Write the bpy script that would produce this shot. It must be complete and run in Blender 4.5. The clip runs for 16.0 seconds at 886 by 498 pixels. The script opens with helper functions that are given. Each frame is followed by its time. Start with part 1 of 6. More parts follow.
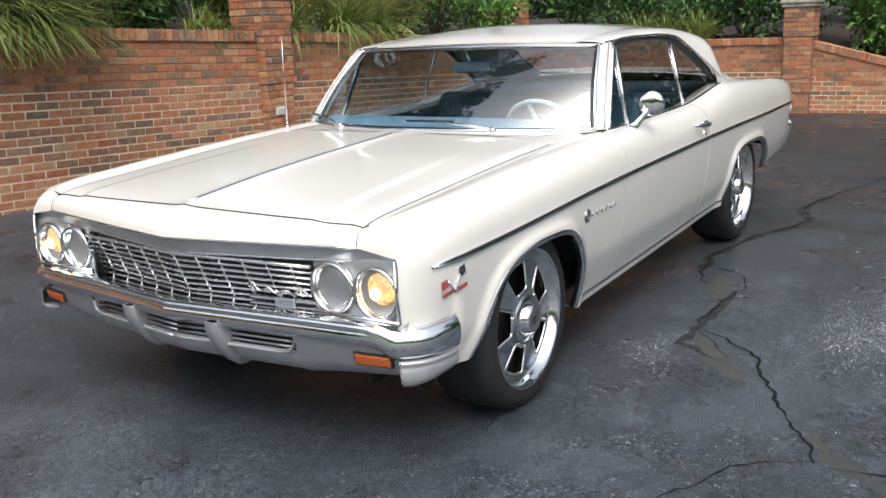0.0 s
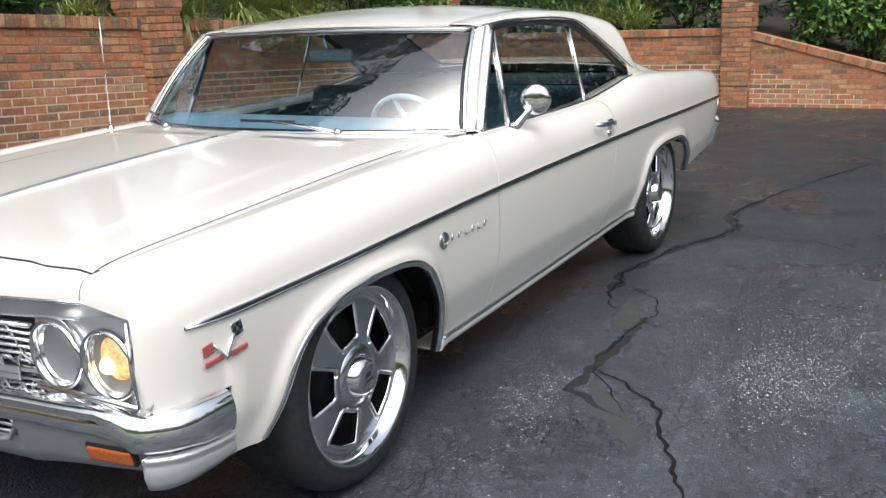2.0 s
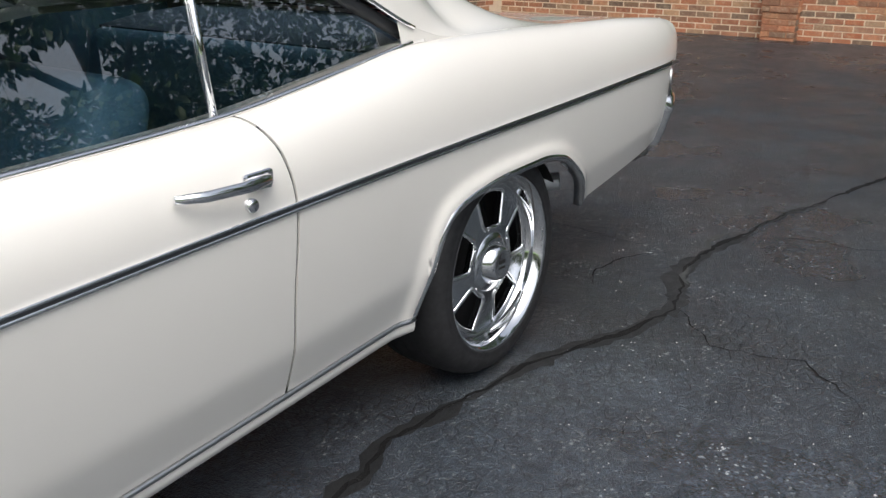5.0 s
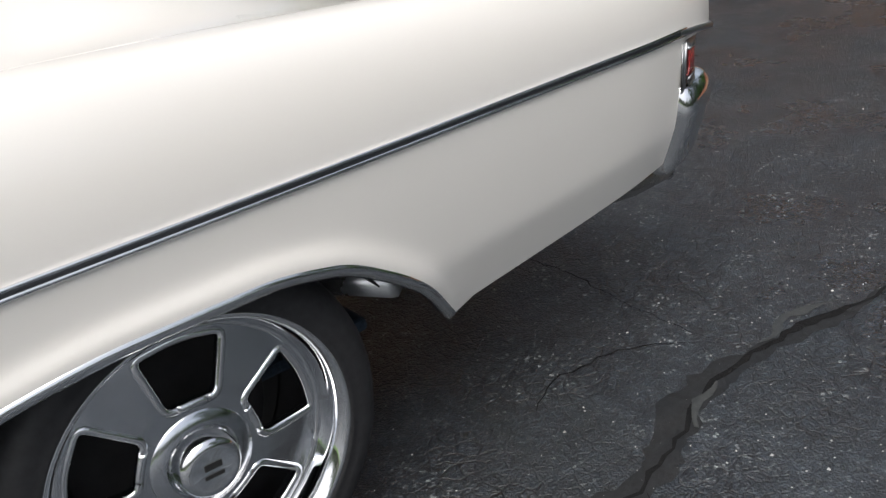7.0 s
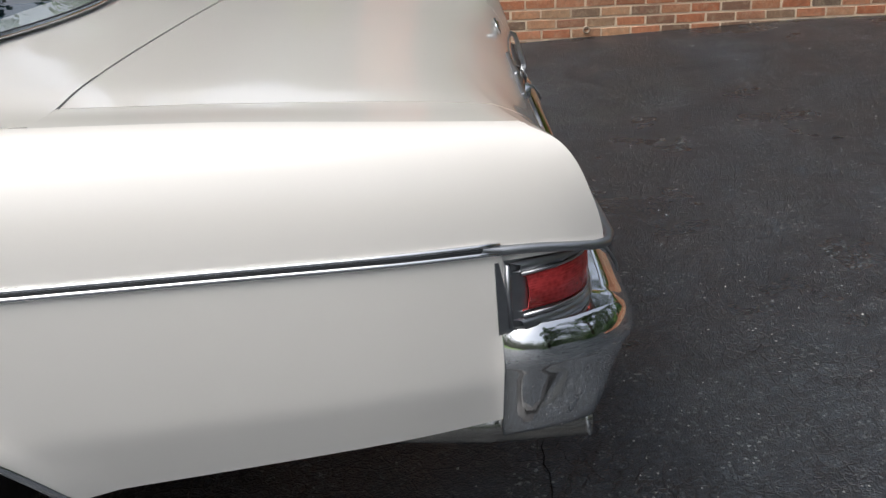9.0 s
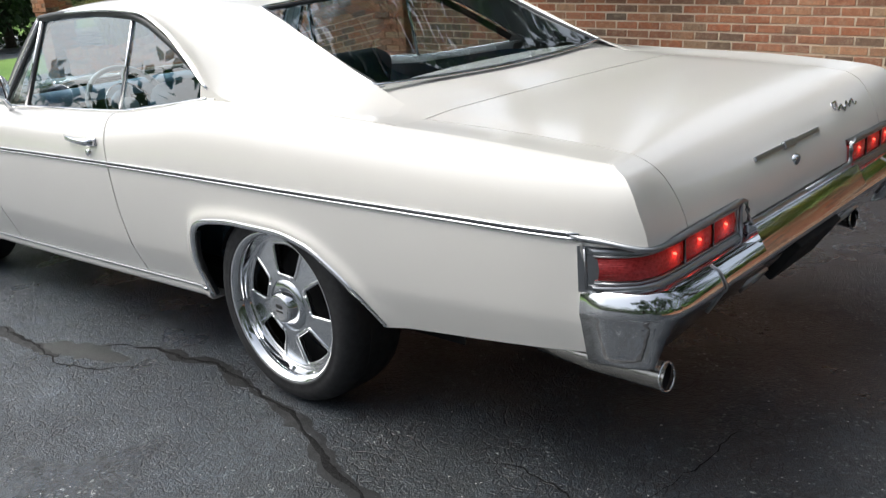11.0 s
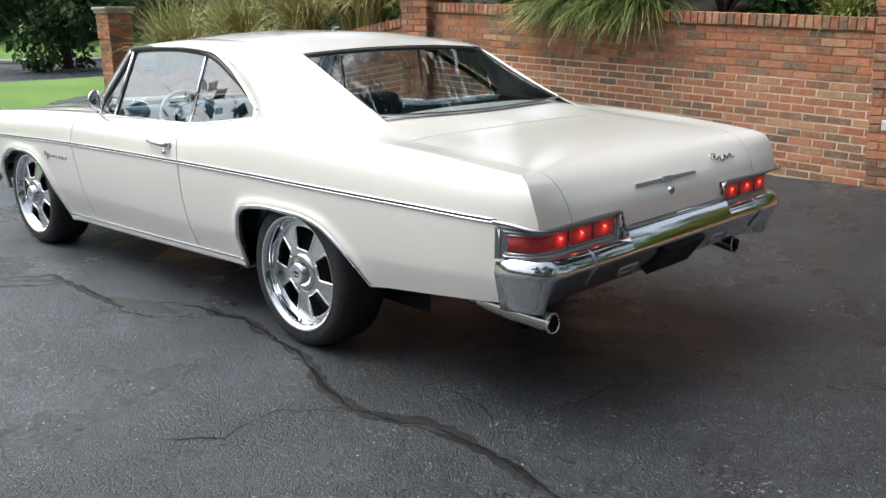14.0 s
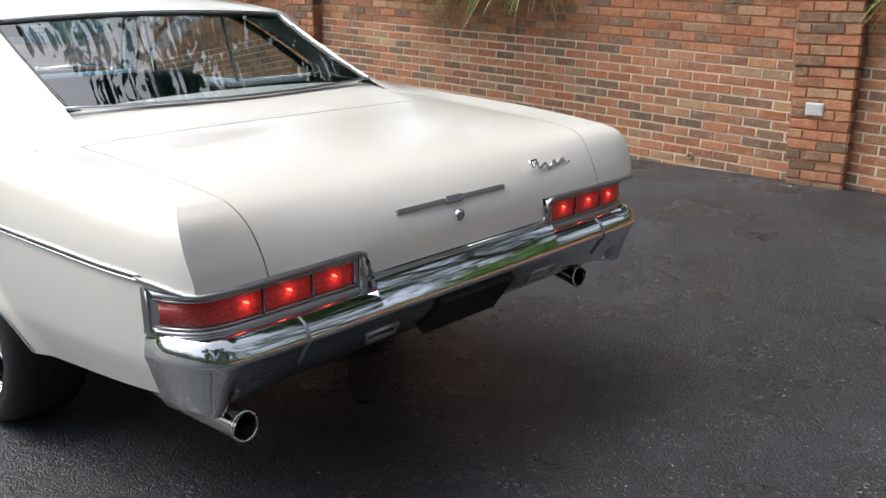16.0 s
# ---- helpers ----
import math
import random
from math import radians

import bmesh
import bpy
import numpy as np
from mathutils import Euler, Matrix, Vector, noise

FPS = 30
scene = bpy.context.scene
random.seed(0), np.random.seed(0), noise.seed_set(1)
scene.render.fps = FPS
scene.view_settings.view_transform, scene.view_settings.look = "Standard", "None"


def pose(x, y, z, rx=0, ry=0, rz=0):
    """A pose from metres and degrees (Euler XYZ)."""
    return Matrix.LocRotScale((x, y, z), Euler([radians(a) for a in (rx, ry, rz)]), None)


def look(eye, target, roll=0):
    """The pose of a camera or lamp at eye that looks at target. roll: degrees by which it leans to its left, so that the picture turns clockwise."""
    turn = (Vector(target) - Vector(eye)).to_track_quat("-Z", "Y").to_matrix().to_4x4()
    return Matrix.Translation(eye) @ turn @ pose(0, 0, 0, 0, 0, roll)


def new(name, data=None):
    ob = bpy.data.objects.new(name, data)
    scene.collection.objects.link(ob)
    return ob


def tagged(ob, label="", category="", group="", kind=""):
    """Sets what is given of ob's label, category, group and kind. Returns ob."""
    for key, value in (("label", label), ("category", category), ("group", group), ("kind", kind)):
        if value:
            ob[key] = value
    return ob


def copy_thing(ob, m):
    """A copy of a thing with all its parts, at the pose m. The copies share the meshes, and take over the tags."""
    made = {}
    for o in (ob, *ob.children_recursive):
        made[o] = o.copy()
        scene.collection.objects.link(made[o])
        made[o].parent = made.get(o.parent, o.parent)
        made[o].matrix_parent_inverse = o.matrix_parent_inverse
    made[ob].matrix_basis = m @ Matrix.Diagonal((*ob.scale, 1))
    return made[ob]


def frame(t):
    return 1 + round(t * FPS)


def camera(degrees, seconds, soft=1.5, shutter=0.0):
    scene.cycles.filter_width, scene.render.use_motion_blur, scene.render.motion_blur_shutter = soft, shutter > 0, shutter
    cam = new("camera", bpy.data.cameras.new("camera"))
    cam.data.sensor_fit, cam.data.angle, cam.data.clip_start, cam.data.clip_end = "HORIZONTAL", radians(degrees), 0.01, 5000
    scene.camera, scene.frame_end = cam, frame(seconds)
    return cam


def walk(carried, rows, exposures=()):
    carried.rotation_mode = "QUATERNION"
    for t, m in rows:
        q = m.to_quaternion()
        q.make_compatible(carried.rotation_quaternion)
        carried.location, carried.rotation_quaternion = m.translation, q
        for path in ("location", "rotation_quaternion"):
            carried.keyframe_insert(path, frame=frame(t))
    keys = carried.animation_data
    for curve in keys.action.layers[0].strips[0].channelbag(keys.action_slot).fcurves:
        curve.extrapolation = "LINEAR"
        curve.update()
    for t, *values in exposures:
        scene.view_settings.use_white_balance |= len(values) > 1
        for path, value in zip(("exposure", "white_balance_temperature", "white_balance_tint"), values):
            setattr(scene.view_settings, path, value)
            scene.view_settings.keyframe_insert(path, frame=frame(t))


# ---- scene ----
cam = camera(52.5, 16.0, 1.4)

PATH = [
    (0, (4.388, 2.466, 1.436), (2.766, 1.4, 0.956), -2.3),
    (0.5, (4.397, 2.494, 1.436), (2.766, 1.437, 0.964), -2.5),
    (1, (4.178, 2.506, 1.401), (2.525, 1.482, 0.933), -2.4),
    (1.5, (3.891, 2.509, 1.373), (2.225, 1.512, 0.892), -2.4),
    (2, (3.522, 2.433, 1.368), (1.853, 1.451, 0.87), -2.1),
    (2.5, (3.09, 2.426, 1.355), (1.42, 1.444, 0.859), -1.7),
    (3, (2.657, 2.433, 1.369), (0.994, 1.442, 0.867), -1.2),
    (3.3, (2.372, 2.411, 1.359), (0.719, 1.41, 0.848), -1.0),
    (3.5, (2.176, 2.388, 1.353), (0.527, 1.393, 0.813), -1.1),
    (4, (1.692, 2.314, 1.353), (0.069, 1.319, 0.739), -0.3),
    (4.2, (1.475, 2.288, 1.376), (-0.128, 1.294, 0.712), 0.5),
    (6.3, (-0.476, 2.173, 1.289), (-1.768, 0.868, 0.498), -5.7),
    (6.5, (-0.648, 2.158, 1.296), (-1.86, 0.797, 0.471), -6.1),
    (7, (-1.092, 2.129, 1.276), (-2.198, 0.71, 0.401), -6.6),
    (7.5, (-1.587, 2.137, 1.283), (-2.337, 0.503, 0.406), -8.1),
    (8, (-1.98, 2.142, 1.272), (-2.507, 0.415, 0.412), -6.2),
    (8.2, (-2.113, 2.116, 1.261), (-2.594, 0.366, 0.421), -5.7),
    (10.3, (-3.492, 2.293, 1.377), (-2.436, 0.723, 0.73), -5.2),
    (10.5, (-3.578, 2.402, 1.39), (-2.463, 0.865, 0.76), -5.2),
    (11, (-3.864, 2.638, 1.425), (-2.559, 1.249, 0.82), -4.7),
    (11.5, (-4.158, 2.819, 1.447), (-2.805, 1.466, 0.866), -2.5),
    (12, (-4.39, 3.066, 1.48), (-3.036, 1.703, 0.927), -1.5),
    (12.5, (-4.598, 3.207, 1.487), (-3.23, 1.843, 0.965), -1.1),
    (13, (-4.731, 3.316, 1.491), (-3.368, 1.944, 0.982), -0.3),
    (13.5, (-4.75, 3.337, 1.498), (-3.386, 1.96, 1.002), -0.3),
    (14, (-4.771, 3.31, 1.494), (-3.413, 1.93, 0.995), -0.5),
    (14.5, (-4.75, 3.142, 1.474), (-3.411, 1.754, 0.944), -0.9),
    (15, (-4.639, 2.808, 1.464), (-3.365, 1.361, 0.93), -1.1),
    (15.5, (-4.613, 2.38, 1.438), (-3.337, 0.943, 0.886), -1.2),
    (16, (-4.582, 1.936, 1.436), (-3.277, 0.527, 0.876), -0.3),
]
walk(cam, [(t, look(eye, target, roll)) for t, eye, target, roll in PATH], exposures=((0.0, 0.77, 6450, 8), (2.5, 0.74, 6450, 8), (4.2, 0.66, 6450, 8), (6.5, 0.50, 6450, 9),
     (8.2, 0.53, 6450, 9), (10.5, 0.57, 6400, 8), (11.5, 0.83, 6400, 7), (14.0, 0.88, 6400, 7), (16.0, 0.85, 6450, 8)))

# ---- sky and light: bright overcast day after rain ----
world = bpy.data.worlds.new("overcast_sky")
scene.world = world
world.use_nodes = True
wn, wl = world.node_tree.nodes, world.node_tree.links
sky = wn.new("ShaderNodeTexSky")
sky.sky_type, sky.sun_disc = "NISHITA", False
sky.sun_elevation, sky.sun_rotation = radians(58), radians(60)
sky.air_density, sky.dust_density, sky.ozone_density = 1.0, 6.0, 1.0
grey = wn.new("ShaderNodeHueSaturation")
grey.inputs["Saturation"].default_value = 0.46
wl.new(sky.outputs[0], grey.inputs["Color"])
wl.new(grey.outputs[0], wn["Background"].inputs[0])
wn["Background"].inputs[1].default_value = 0.15

sun_data = bpy.data.lights.new("sun", "SUN")
sun_data.energy, sun_data.angle, sun_data.color = 0.5, radians(35), (1.0, 0.97, 0.92)
sun = new("sun", sun_data)
sun.matrix_world = look((2.5, 4.3, 8.0), (0, 0, 0))

# ---- small tools ----


def curve(*pts):
    """A smooth function through (a, b) pairs, flat past both ends."""
    pts = sorted(pts)
    xs, ys = np.array([p[0] for p in pts], float), np.array([p[1] for p in pts], float)
    h, d = np.diff(xs), np.diff(ys) / np.diff(xs)
    m = np.zeros(len(xs))
    m[0], m[-1] = d[0], d[-1]
    for i in range(1, len(xs) - 1):
        if d[i - 1] * d[i] > 0:
            w1, w2 = 2 * h[i] + h[i - 1], h[i] + 2 * h[i - 1]
            m[i] = (w1 + w2) / (w1 / d[i - 1] + w2 / d[i])

    def f(x):
        if x <= xs[0]:
            return float(ys[0])
        if x >= xs[-1]:
            return float(ys[-1])
        i = int(np.searchsorted(xs, x) - 1)
        t = (x - xs[i]) / h[i]
        return float(ys[i] * (1 + 2 * t) * (1 - t) ** 2 + ys[i + 1] * t * t * (3 - 2 * t)
                     + h[i] * (m[i] * t * (1 - t) ** 2 + m[i + 1] * t * t * (t - 1)))
    return f


def spread(a, b, n):
    return [a + (b - a) * i / (n - 1) for i in range(n)]


def lerp(a, b, t):
    return a + (b - a) * t


def mesh_of(name, verts, faces, material, smooth=True):
    me = bpy.data.meshes.new(name)
    me.from_pydata([tuple(v) for v in verts], [], faces)
    for m in (material if isinstance(material, (list, tuple)) else [material]):
        me.materials.append(m)
    if smooth:
        me.shade_smooth()
    me.update()
    return me


def piece(name, verts, faces, material, parent=None, label="", smooth=True, m=None):
    ob = new(name, mesh_of(name, verts, faces, material, smooth))
    if m is not None:
        ob.matrix_basis = m
    ob.parent = parent
    return tagged(ob, label)


def part(name, bm, material, parent=None, label="", smooth=False, m=None):
    me = bpy.data.meshes.new(name)
    bmesh.ops.recalc_face_normals(bm, faces=bm.faces)
    bm.to_mesh(me)
    bm.free()
    for x in (material if isinstance(material, (list, tuple)) else [material]):
        me.materials.append(x)
    if smooth:
        me.shade_smooth()
    ob = new(name, me)
    if m is not None:
        ob.matrix_basis = m
    ob.parent = parent
    return tagged(ob, label)


def grid(rows, wrap=False):
    """Vertices and quads of rows of points, all rows of one length."""
    n = len(rows[0])
    verts = [p for r in rows for p in r]
    faces = []
    for i in range(len(rows) - 1):
        for j in range(n if wrap else n - 1):
            k = (j + 1) % n
            faces.append((i * n + j, i * n + k, (i + 1) * n + k, (i + 1) * n + j))
    return verts, faces


def flip(verts, faces, side):
    if side > 0:
        return verts, faces
    return [(x, -y, z) for x, y, z in verts], [tuple(reversed(f)) for f in faces]


def sheet(name, rows, material, parent, label="", side=1, thick=0.006, out=None, keep=None):
    """A curved panel, its face turned away from the point out, with its edges folded inwards."""
    verts, faces = grid(rows)
    c = Vector(out) if out else Vector((0, 0, 0.5))
    total = 0.0
    for f in faces[:: max(1, len(faces) // 40)]:
        a, b, d = (Vector(verts[f[k]]) for k in (0, 1, 3))
        n = (b - a).cross(d - a)
        total += n.dot(a - c)
    turn = total < 0
    if keep:
        nc = len(rows[0])
        faces = [f for k, f in enumerate(faces) if keep(k // (nc - 1), k % (nc - 1))]
        count, normal = {}, {v: Vector() for f in faces for v in f}
        for f in faces:
            n = (Vector(verts[f[1]]) - Vector(verts[f[0]])).cross(Vector(verts[f[2]]) - Vector(verts[f[0]]))
            for a, b in zip(f, f[1:] + f[:1]):
                count[(a, b)] = count.get((a, b), 0) + 1
                normal[a] += n
        k0, fold = len(verts), {}
        rim = [(a, b) for a, b in count if (b, a) not in count]
        for v in sorted({v for e in rim for v in e}):
            n = normal[v].normalized() * (-thick if turn else thick)
            fold[v] = len(verts)
            verts += [verts[v], tuple(Vector(verts[v]) - n)]
        faces += [(fold[b], fold[a], fold[a] + 1, fold[b] + 1) for a, b in rim]
    elif thick:
        nr, nc = len(rows), len(rows[0])
        ring = [(0, j) for j in range(nc)] + [(i, nc - 1) for i in range(1, nr)] + [(nr - 1, j) for j in range(nc - 2, -1, -1)] + [(i, 0) for i in range(nr - 2, 0, -1)]
        k0 = len(verts)
        for i, j in ring:
            p = Vector(rows[i][j])
            du = Vector(rows[min(i + 1, nr - 1)][j]) - Vector(rows[max(i - 1, 0)][j])
            dv = Vector(rows[i][min(j + 1, nc - 1)]) - Vector(rows[i][max(j - 1, 0)])
            n = dv.cross(du)
            n = n.normalized() if n.length > 1e-9 else Vector((0, 0, 0))
            verts += [tuple(p), tuple(p - n * (-thick if turn else thick))]
        m = len(ring)
        for q in range(m):
            a, b = k0 + 2 * q, k0 + 2 * ((q + 1) % m)
            faces.append((a, b, b + 1, a + 1))
    if turn:
        faces = [tuple(reversed(f)) for f in faces]
    verts, faces = flip(verts, faces, side)
    return piece(name, verts, faces, material, parent, label)


def tube(points, radius, sides=8, closed=False, squash=None):
    """Verts and faces of a tube along points; squash=(a, b) scales its two cross axes."""
    pts = [Vector(p) for p in points]
    rows, n = [], len(pts)
    up = Vector((0, 0, 1))
    for i, p in enumerate(pts):
        d = (pts[(i + 1) % n] - pts[i - 1]) if closed else (pts[min(i + 1, n - 1)] - pts[max(i - 1, 0)])
        d = d.normalized() if d.length > 1e-9 else Vector((1, 0, 0))
        ref = up if abs(d.dot(up)) < 0.95 else Vector((0, 1, 0))
        a = d.cross(ref).normalized()
        b = a.cross(d)
        r = radius[i] if isinstance(radius, (list, tuple)) else radius
        sa, sb = squash or (1, 1)
        rows.append([p + a * (r * sa * math.cos(k * math.tau / sides)) + b * (r * sb * math.sin(k * math.tau / sides)) for k in range(sides)])
    if closed:
        rows.append(rows[0])
    verts, faces = grid(rows, wrap=True)
    if not closed:
        faces.append(tuple(range(sides))[::-1])
        faces.append(tuple(range(len(verts) - sides, len(verts))))
    return verts, faces


def rod(name, points, radius, material, parent, label="", sides=8, closed=False, squash=None, side=1):
    verts, faces = tube(points, radius, sides, closed, squash)
    verts = [tuple(v) for v in verts]
    verts, faces = flip(verts, faces, side)
    return piece(name, verts, faces, material, parent, label)


def block(bm, size, m=None, bevel=0.0, segments=2):
    """A box of that size about the origin, moved by m, with rounded edges."""
    made = bmesh.ops.create_cube(bm, size=1.0)["verts"]
    for v in made:
        v.co = Vector((v.co.x * size[0], v.co.y * size[1], v.co.z * size[2]))
    if bevel:
        edges = list({e for v in made for e in v.link_edges})
        made = list({v for f in bmesh.ops.bevel(bm, geom=edges, offset=bevel, segments=segments, affect="EDGES", profile=0.5)["faces"] for v in f.verts})
        seen, todo = set(made), list(made)
        while todo:
            v = todo.pop()
            for e in v.link_edges:
                o = e.other_vert(v)
                if o not in seen:
                    seen.add(o)
                    todo.append(o)
        made = list(seen)
    if m is not None:
        bmesh.ops.transform(bm, matrix=m, verts=made)
    return made


def turned(profile, n=48):
    """Rows of points turned about the y axis: profile of (radius, y)."""
    return [[(r * math.cos(k * math.tau / n), y, r * math.sin(k * math.tau / n)) for k in range(n)] for r, y in profile]


# ---- materials ----


class Mat:
    """A node material with short-hands for its usual nodes."""

    def __init__(self, name):
        self.m = bpy.data.materials.new(name)
        self.m.use_nodes = True
        self.n, self.l = self.m.node_tree.nodes, self.m.node_tree.links
        self.b = self.n["Principled BSDF"]

    def put(self, socket, value):
        s = self.b.inputs[socket]
        if isinstance(value, bpy.types.NodeSocket):
            self.l.new(value, s)
        else:
            s.default_value = (*value, 1) if isinstance(value, tuple) and len(value) == 3 else value
        return self

    def coords(self):
        return self.n.new("ShaderNodeTexCoord").outputs["Object"]

    def world_place(self):
        return self.n.new("ShaderNodeNewGeometry").outputs["Position"]

    def noise(self, scale, detail=4.0, rough=0.55, vec=None, distortion=0.0):
        t = self.n.new("ShaderNodeTexNoise")
        t.inputs["Scale"].default_value, t.inputs["Detail"].default_value = scale, detail
        t.inputs["Roughness"].default_value, t.inputs["Distortion"].default_value = rough, distortion
        self.l.new(vec if vec is not None else self.world_place(), t.inputs["Vector"])
        return t.outputs["Fac"]

    def voronoi(self, scale, feature="F1", vec=None, out="Distance", randomness=1.0):
        t = self.n.new("ShaderNodeTexVoronoi")
        t.feature = feature
        t.inputs["Scale"].default_value, t.inputs["Randomness"].default_value = scale, randomness
        self.l.new(vec if vec is not None else self.world_place(), t.inputs["Vector"])
        return t.outputs[out]

    def ramp(self, fac, *stops):
        r = self.n.new("ShaderNodeValToRGB")
        e = r.color_ramp.elements
        while len(e) < len(stops):
            e.new(0.5)
        for k, (at, col) in zip(e, stops):
            k.position = at
            k.color = (*col, 1) if isinstance(col, tuple) else (col, col, col, 1)
        self.l.new(fac, r.inputs[0])
        return r.outputs[0]

    def mix(self, fac, a, b, mode="MIX"):
        x = self.n.new("ShaderNodeMix")
        x.data_type, x.blend_type = "RGBA", mode
        for s, v in ((x.inputs[0], fac), (x.inputs[6], a), (x.inputs[7], b)):
            if isinstance(v, bpy.types.NodeSocket):
                self.l.new(v, s)
            else:
                s.default_value = (*v, 1) if isinstance(v, tuple) else v
        return x.outputs[2]

    def math(self, op, a, b=0.0):
        x = self.n.new("ShaderNodeMath")
        x.operation = op
        for s, v in zip(x.inputs, (a, b)):
            if isinstance(v, bpy.types.NodeSocket):
                self.l.new(v, s)
            else:
                s.default_value = v
        return x.outputs[0]

    def bump(self, height, strength=0.3, distance=0.01):
        x = self.n.new("ShaderNodeBump")
        x.inputs["Strength"].default_value, x.inputs["Distance"].default_value = strength, distance
        self.l.new(height, x.inputs["Height"])
        self.l.new(x.outputs[0], self.b.inputs["Normal"])
        return self

    def random(self):
        return self.n.new("ShaderNodeObjectInfo").outputs["Random"]

    def island(self):
        return self.n.new("ShaderNodeNewGeometry").outputs["Random Per Island"]


def simple(name, col, rough=0.5, metal=0.0, vary=0.06, scale=30.0, bump=0.0, coat=0.0):
    a = Mat(name)
    f = a.noise(scale, 5.0)
    lo, hi = tuple(c * (1 - vary) for c in col), tuple(min(1, c * (1 + vary)) for c in col)
    a.put("Base Color", a.ramp(f, (0.3, lo), (0.7, hi)))
    a.put("Roughness", a.ramp(a.noise(scale * 0.4), (0.3, max(0.0, rough * 0.85)), (0.7, min(1.0, rough * 1.15))))
    a.put("Metallic", metal)
    if coat:
        a.put("Coat Weight", coat).put("Coat Roughness", 0.03)
    if bump:
        a.bump(f, bump, 0.004)
    return a.m


PAINT = Mat("ivory_paint")
PAINT.put("Base Color", PAINT.ramp(PAINT.noise(1.5, 3.0), (0.3, (0.775, 0.752, 0.712)), (0.7, (0.80, 0.777, 0.738))))
PAINT.put("Roughness", 0.32).put("Coat Weight", 1.0)
PAINT.put("Coat Roughness", PAINT.ramp(PAINT.noise(60.0, 6.0), (0.45, 0.045), (0.8, 0.10)))
PAINT = PAINT.m
CHROME = Mat("chrome")
CHROME.put("Base Color", (0.80, 0.81, 0.83)).put("Metallic", 1.0)
CHROME.put("Roughness", CHROME.ramp(CHROME.noise(25.0, 6.0), (0.4, 0.035), (0.8, 0.11)))
CHROME = CHROME.m
BRIGHT = simple("bright_anodised_bars", (0.66, 0.67, 0.69), 0.28, 0.85, 0.05, 30)
WHEEL_FACE = simple("polished_grey_alloy", (0.62, 0.645, 0.68), 0.17, 1.0, 0.05, 30)
BRUSHED = simple("satin_aluminium", (0.45, 0.46, 0.48), 0.33, 1.0, 0.05, 80)
STEEL = simple("brushed_stainless_steel", (0.46, 0.44, 0.41), 0.24, 1.0, 0.08, 40)
REFLECTOR = simple("lamp_reflector", (0.93, 0.93, 0.92), 0.16, 1.0, 0.05, 60)
SILVER = simple("silver_painted_steel", (0.42, 0.43, 0.45), 0.38, 0.55, 0.06, 8, coat=0.25)
RUBBER = simple("tyre_rubber", (0.018, 0.018, 0.02), 0.62, 0.0, 0.3, 60, 0.15)
BLACK = simple("black_underbody", (0.012, 0.012, 0.013), 0.75, 0.0, 0.3, 20, 0.2)
SEAL = simple("black_window_rubber", (0.02, 0.022, 0.026), 0.45)
BLUE = simple("blue_vinyl", (0.050, 0.115, 0.17), 0.5, 0.0, 0.12, 40, 0.2)
BLUE_DASH = simple("blue_dashboard_paint", (0.22, 0.36, 0.48), 0.5, 0.0, 0.06, 20)
DARK_BLUE = simple("dark_blue_carpet", (0.02, 0.035, 0.055), 0.9, 0.0, 0.3, 120, 0.4)
HEADLINER = simple("pale_headliner", (0.16, 0.20, 0.24), 0.85, 0.0, 0.08, 60)
WHITE_RIM = simple("pale_plastic", (0.62, 0.70, 0.74), 0.35)
RED_PAINT = simple("red_enamel", (0.36, 0.085, 0.085), 0.4)
DARK_PAINT = simple("black_enamel", (0.02, 0.02, 0.02), 0.4)

AMBER = Mat("amber_lens")
AMBER.put("Base Color", AMBER.ramp(AMBER.voronoi(160.0), (0.0, (0.30, 0.07, 0.02)), (0.6, (0.48, 0.12, 0.03)))).put("Roughness", 0.25)
AMBER = AMBER.m
RED = Mat("red_tail_lens")
RED.put("Base Color", RED.ramp(RED.voronoi(120.0), (0.0, (0.20, 0.018, 0.020)), (0.7, (0.40, 0.045, 0.048)))).put("Roughness", 0.18)
ribs = RED.n.new("ShaderNodeTexWave")
ribs.bands_direction = "Z"
ribs.inputs["Scale"].default_value = 75.0
RED.l.new(RED.coords(), ribs.inputs["Vector"])
RED.bump(ribs.outputs["Fac"], .35, .002)
# the bulb sits behind the lens's own origin: its light fades with the distance from it
reach = RED.n.new("ShaderNodeVectorMath")
reach.operation = "LENGTH"
RED.l.new(RED.coords(), reach.inputs[0])
shine = RED.ramp(reach.outputs["Value"], (0.003, 0.85), (0.012, 0.24), (0.032, 0.06), (0.10, 0.015))
RED.put("Emission Color", (1.0, 0.035, 0.025)).put("Emission Strength", RED.math("MULTIPLY", shine, RED.ramp(RED.voronoi(90.0), (0.1, 0.5), (0.6, 1.5))))
RED = RED.m


def glowing(name, col, strength):
    a = Mat(name)
    a.put("Base Color", col).put("Emission Color", col).put("Emission Strength", strength)
    return a.m


TAIL_BULB = glowing("tail_bulb_glow", (1.0, 0.10, 0.06), 2.5)
HEAD_BULB = glowing("warm_bulb_glow", (1.0, 0.62, 0.25), 6.0)
LIT = Mat("lit_amber_diffuser")
LIT.put("Base Color", LIT.ramp(LIT.voronoi(90.0), (0.1, (0.55, 0.30, 0.12)), (0.6, (0.80, 0.58, 0.34)))).put("Roughness", 0.3)
LIT.put("Emission Color", (1.0, 0.52, 0.16)).put("Emission Strength", LIT.ramp(LIT.noise(30.0, 3.0), (0.35, 0.05), (0.7, 0.9)))
LIT = LIT.m


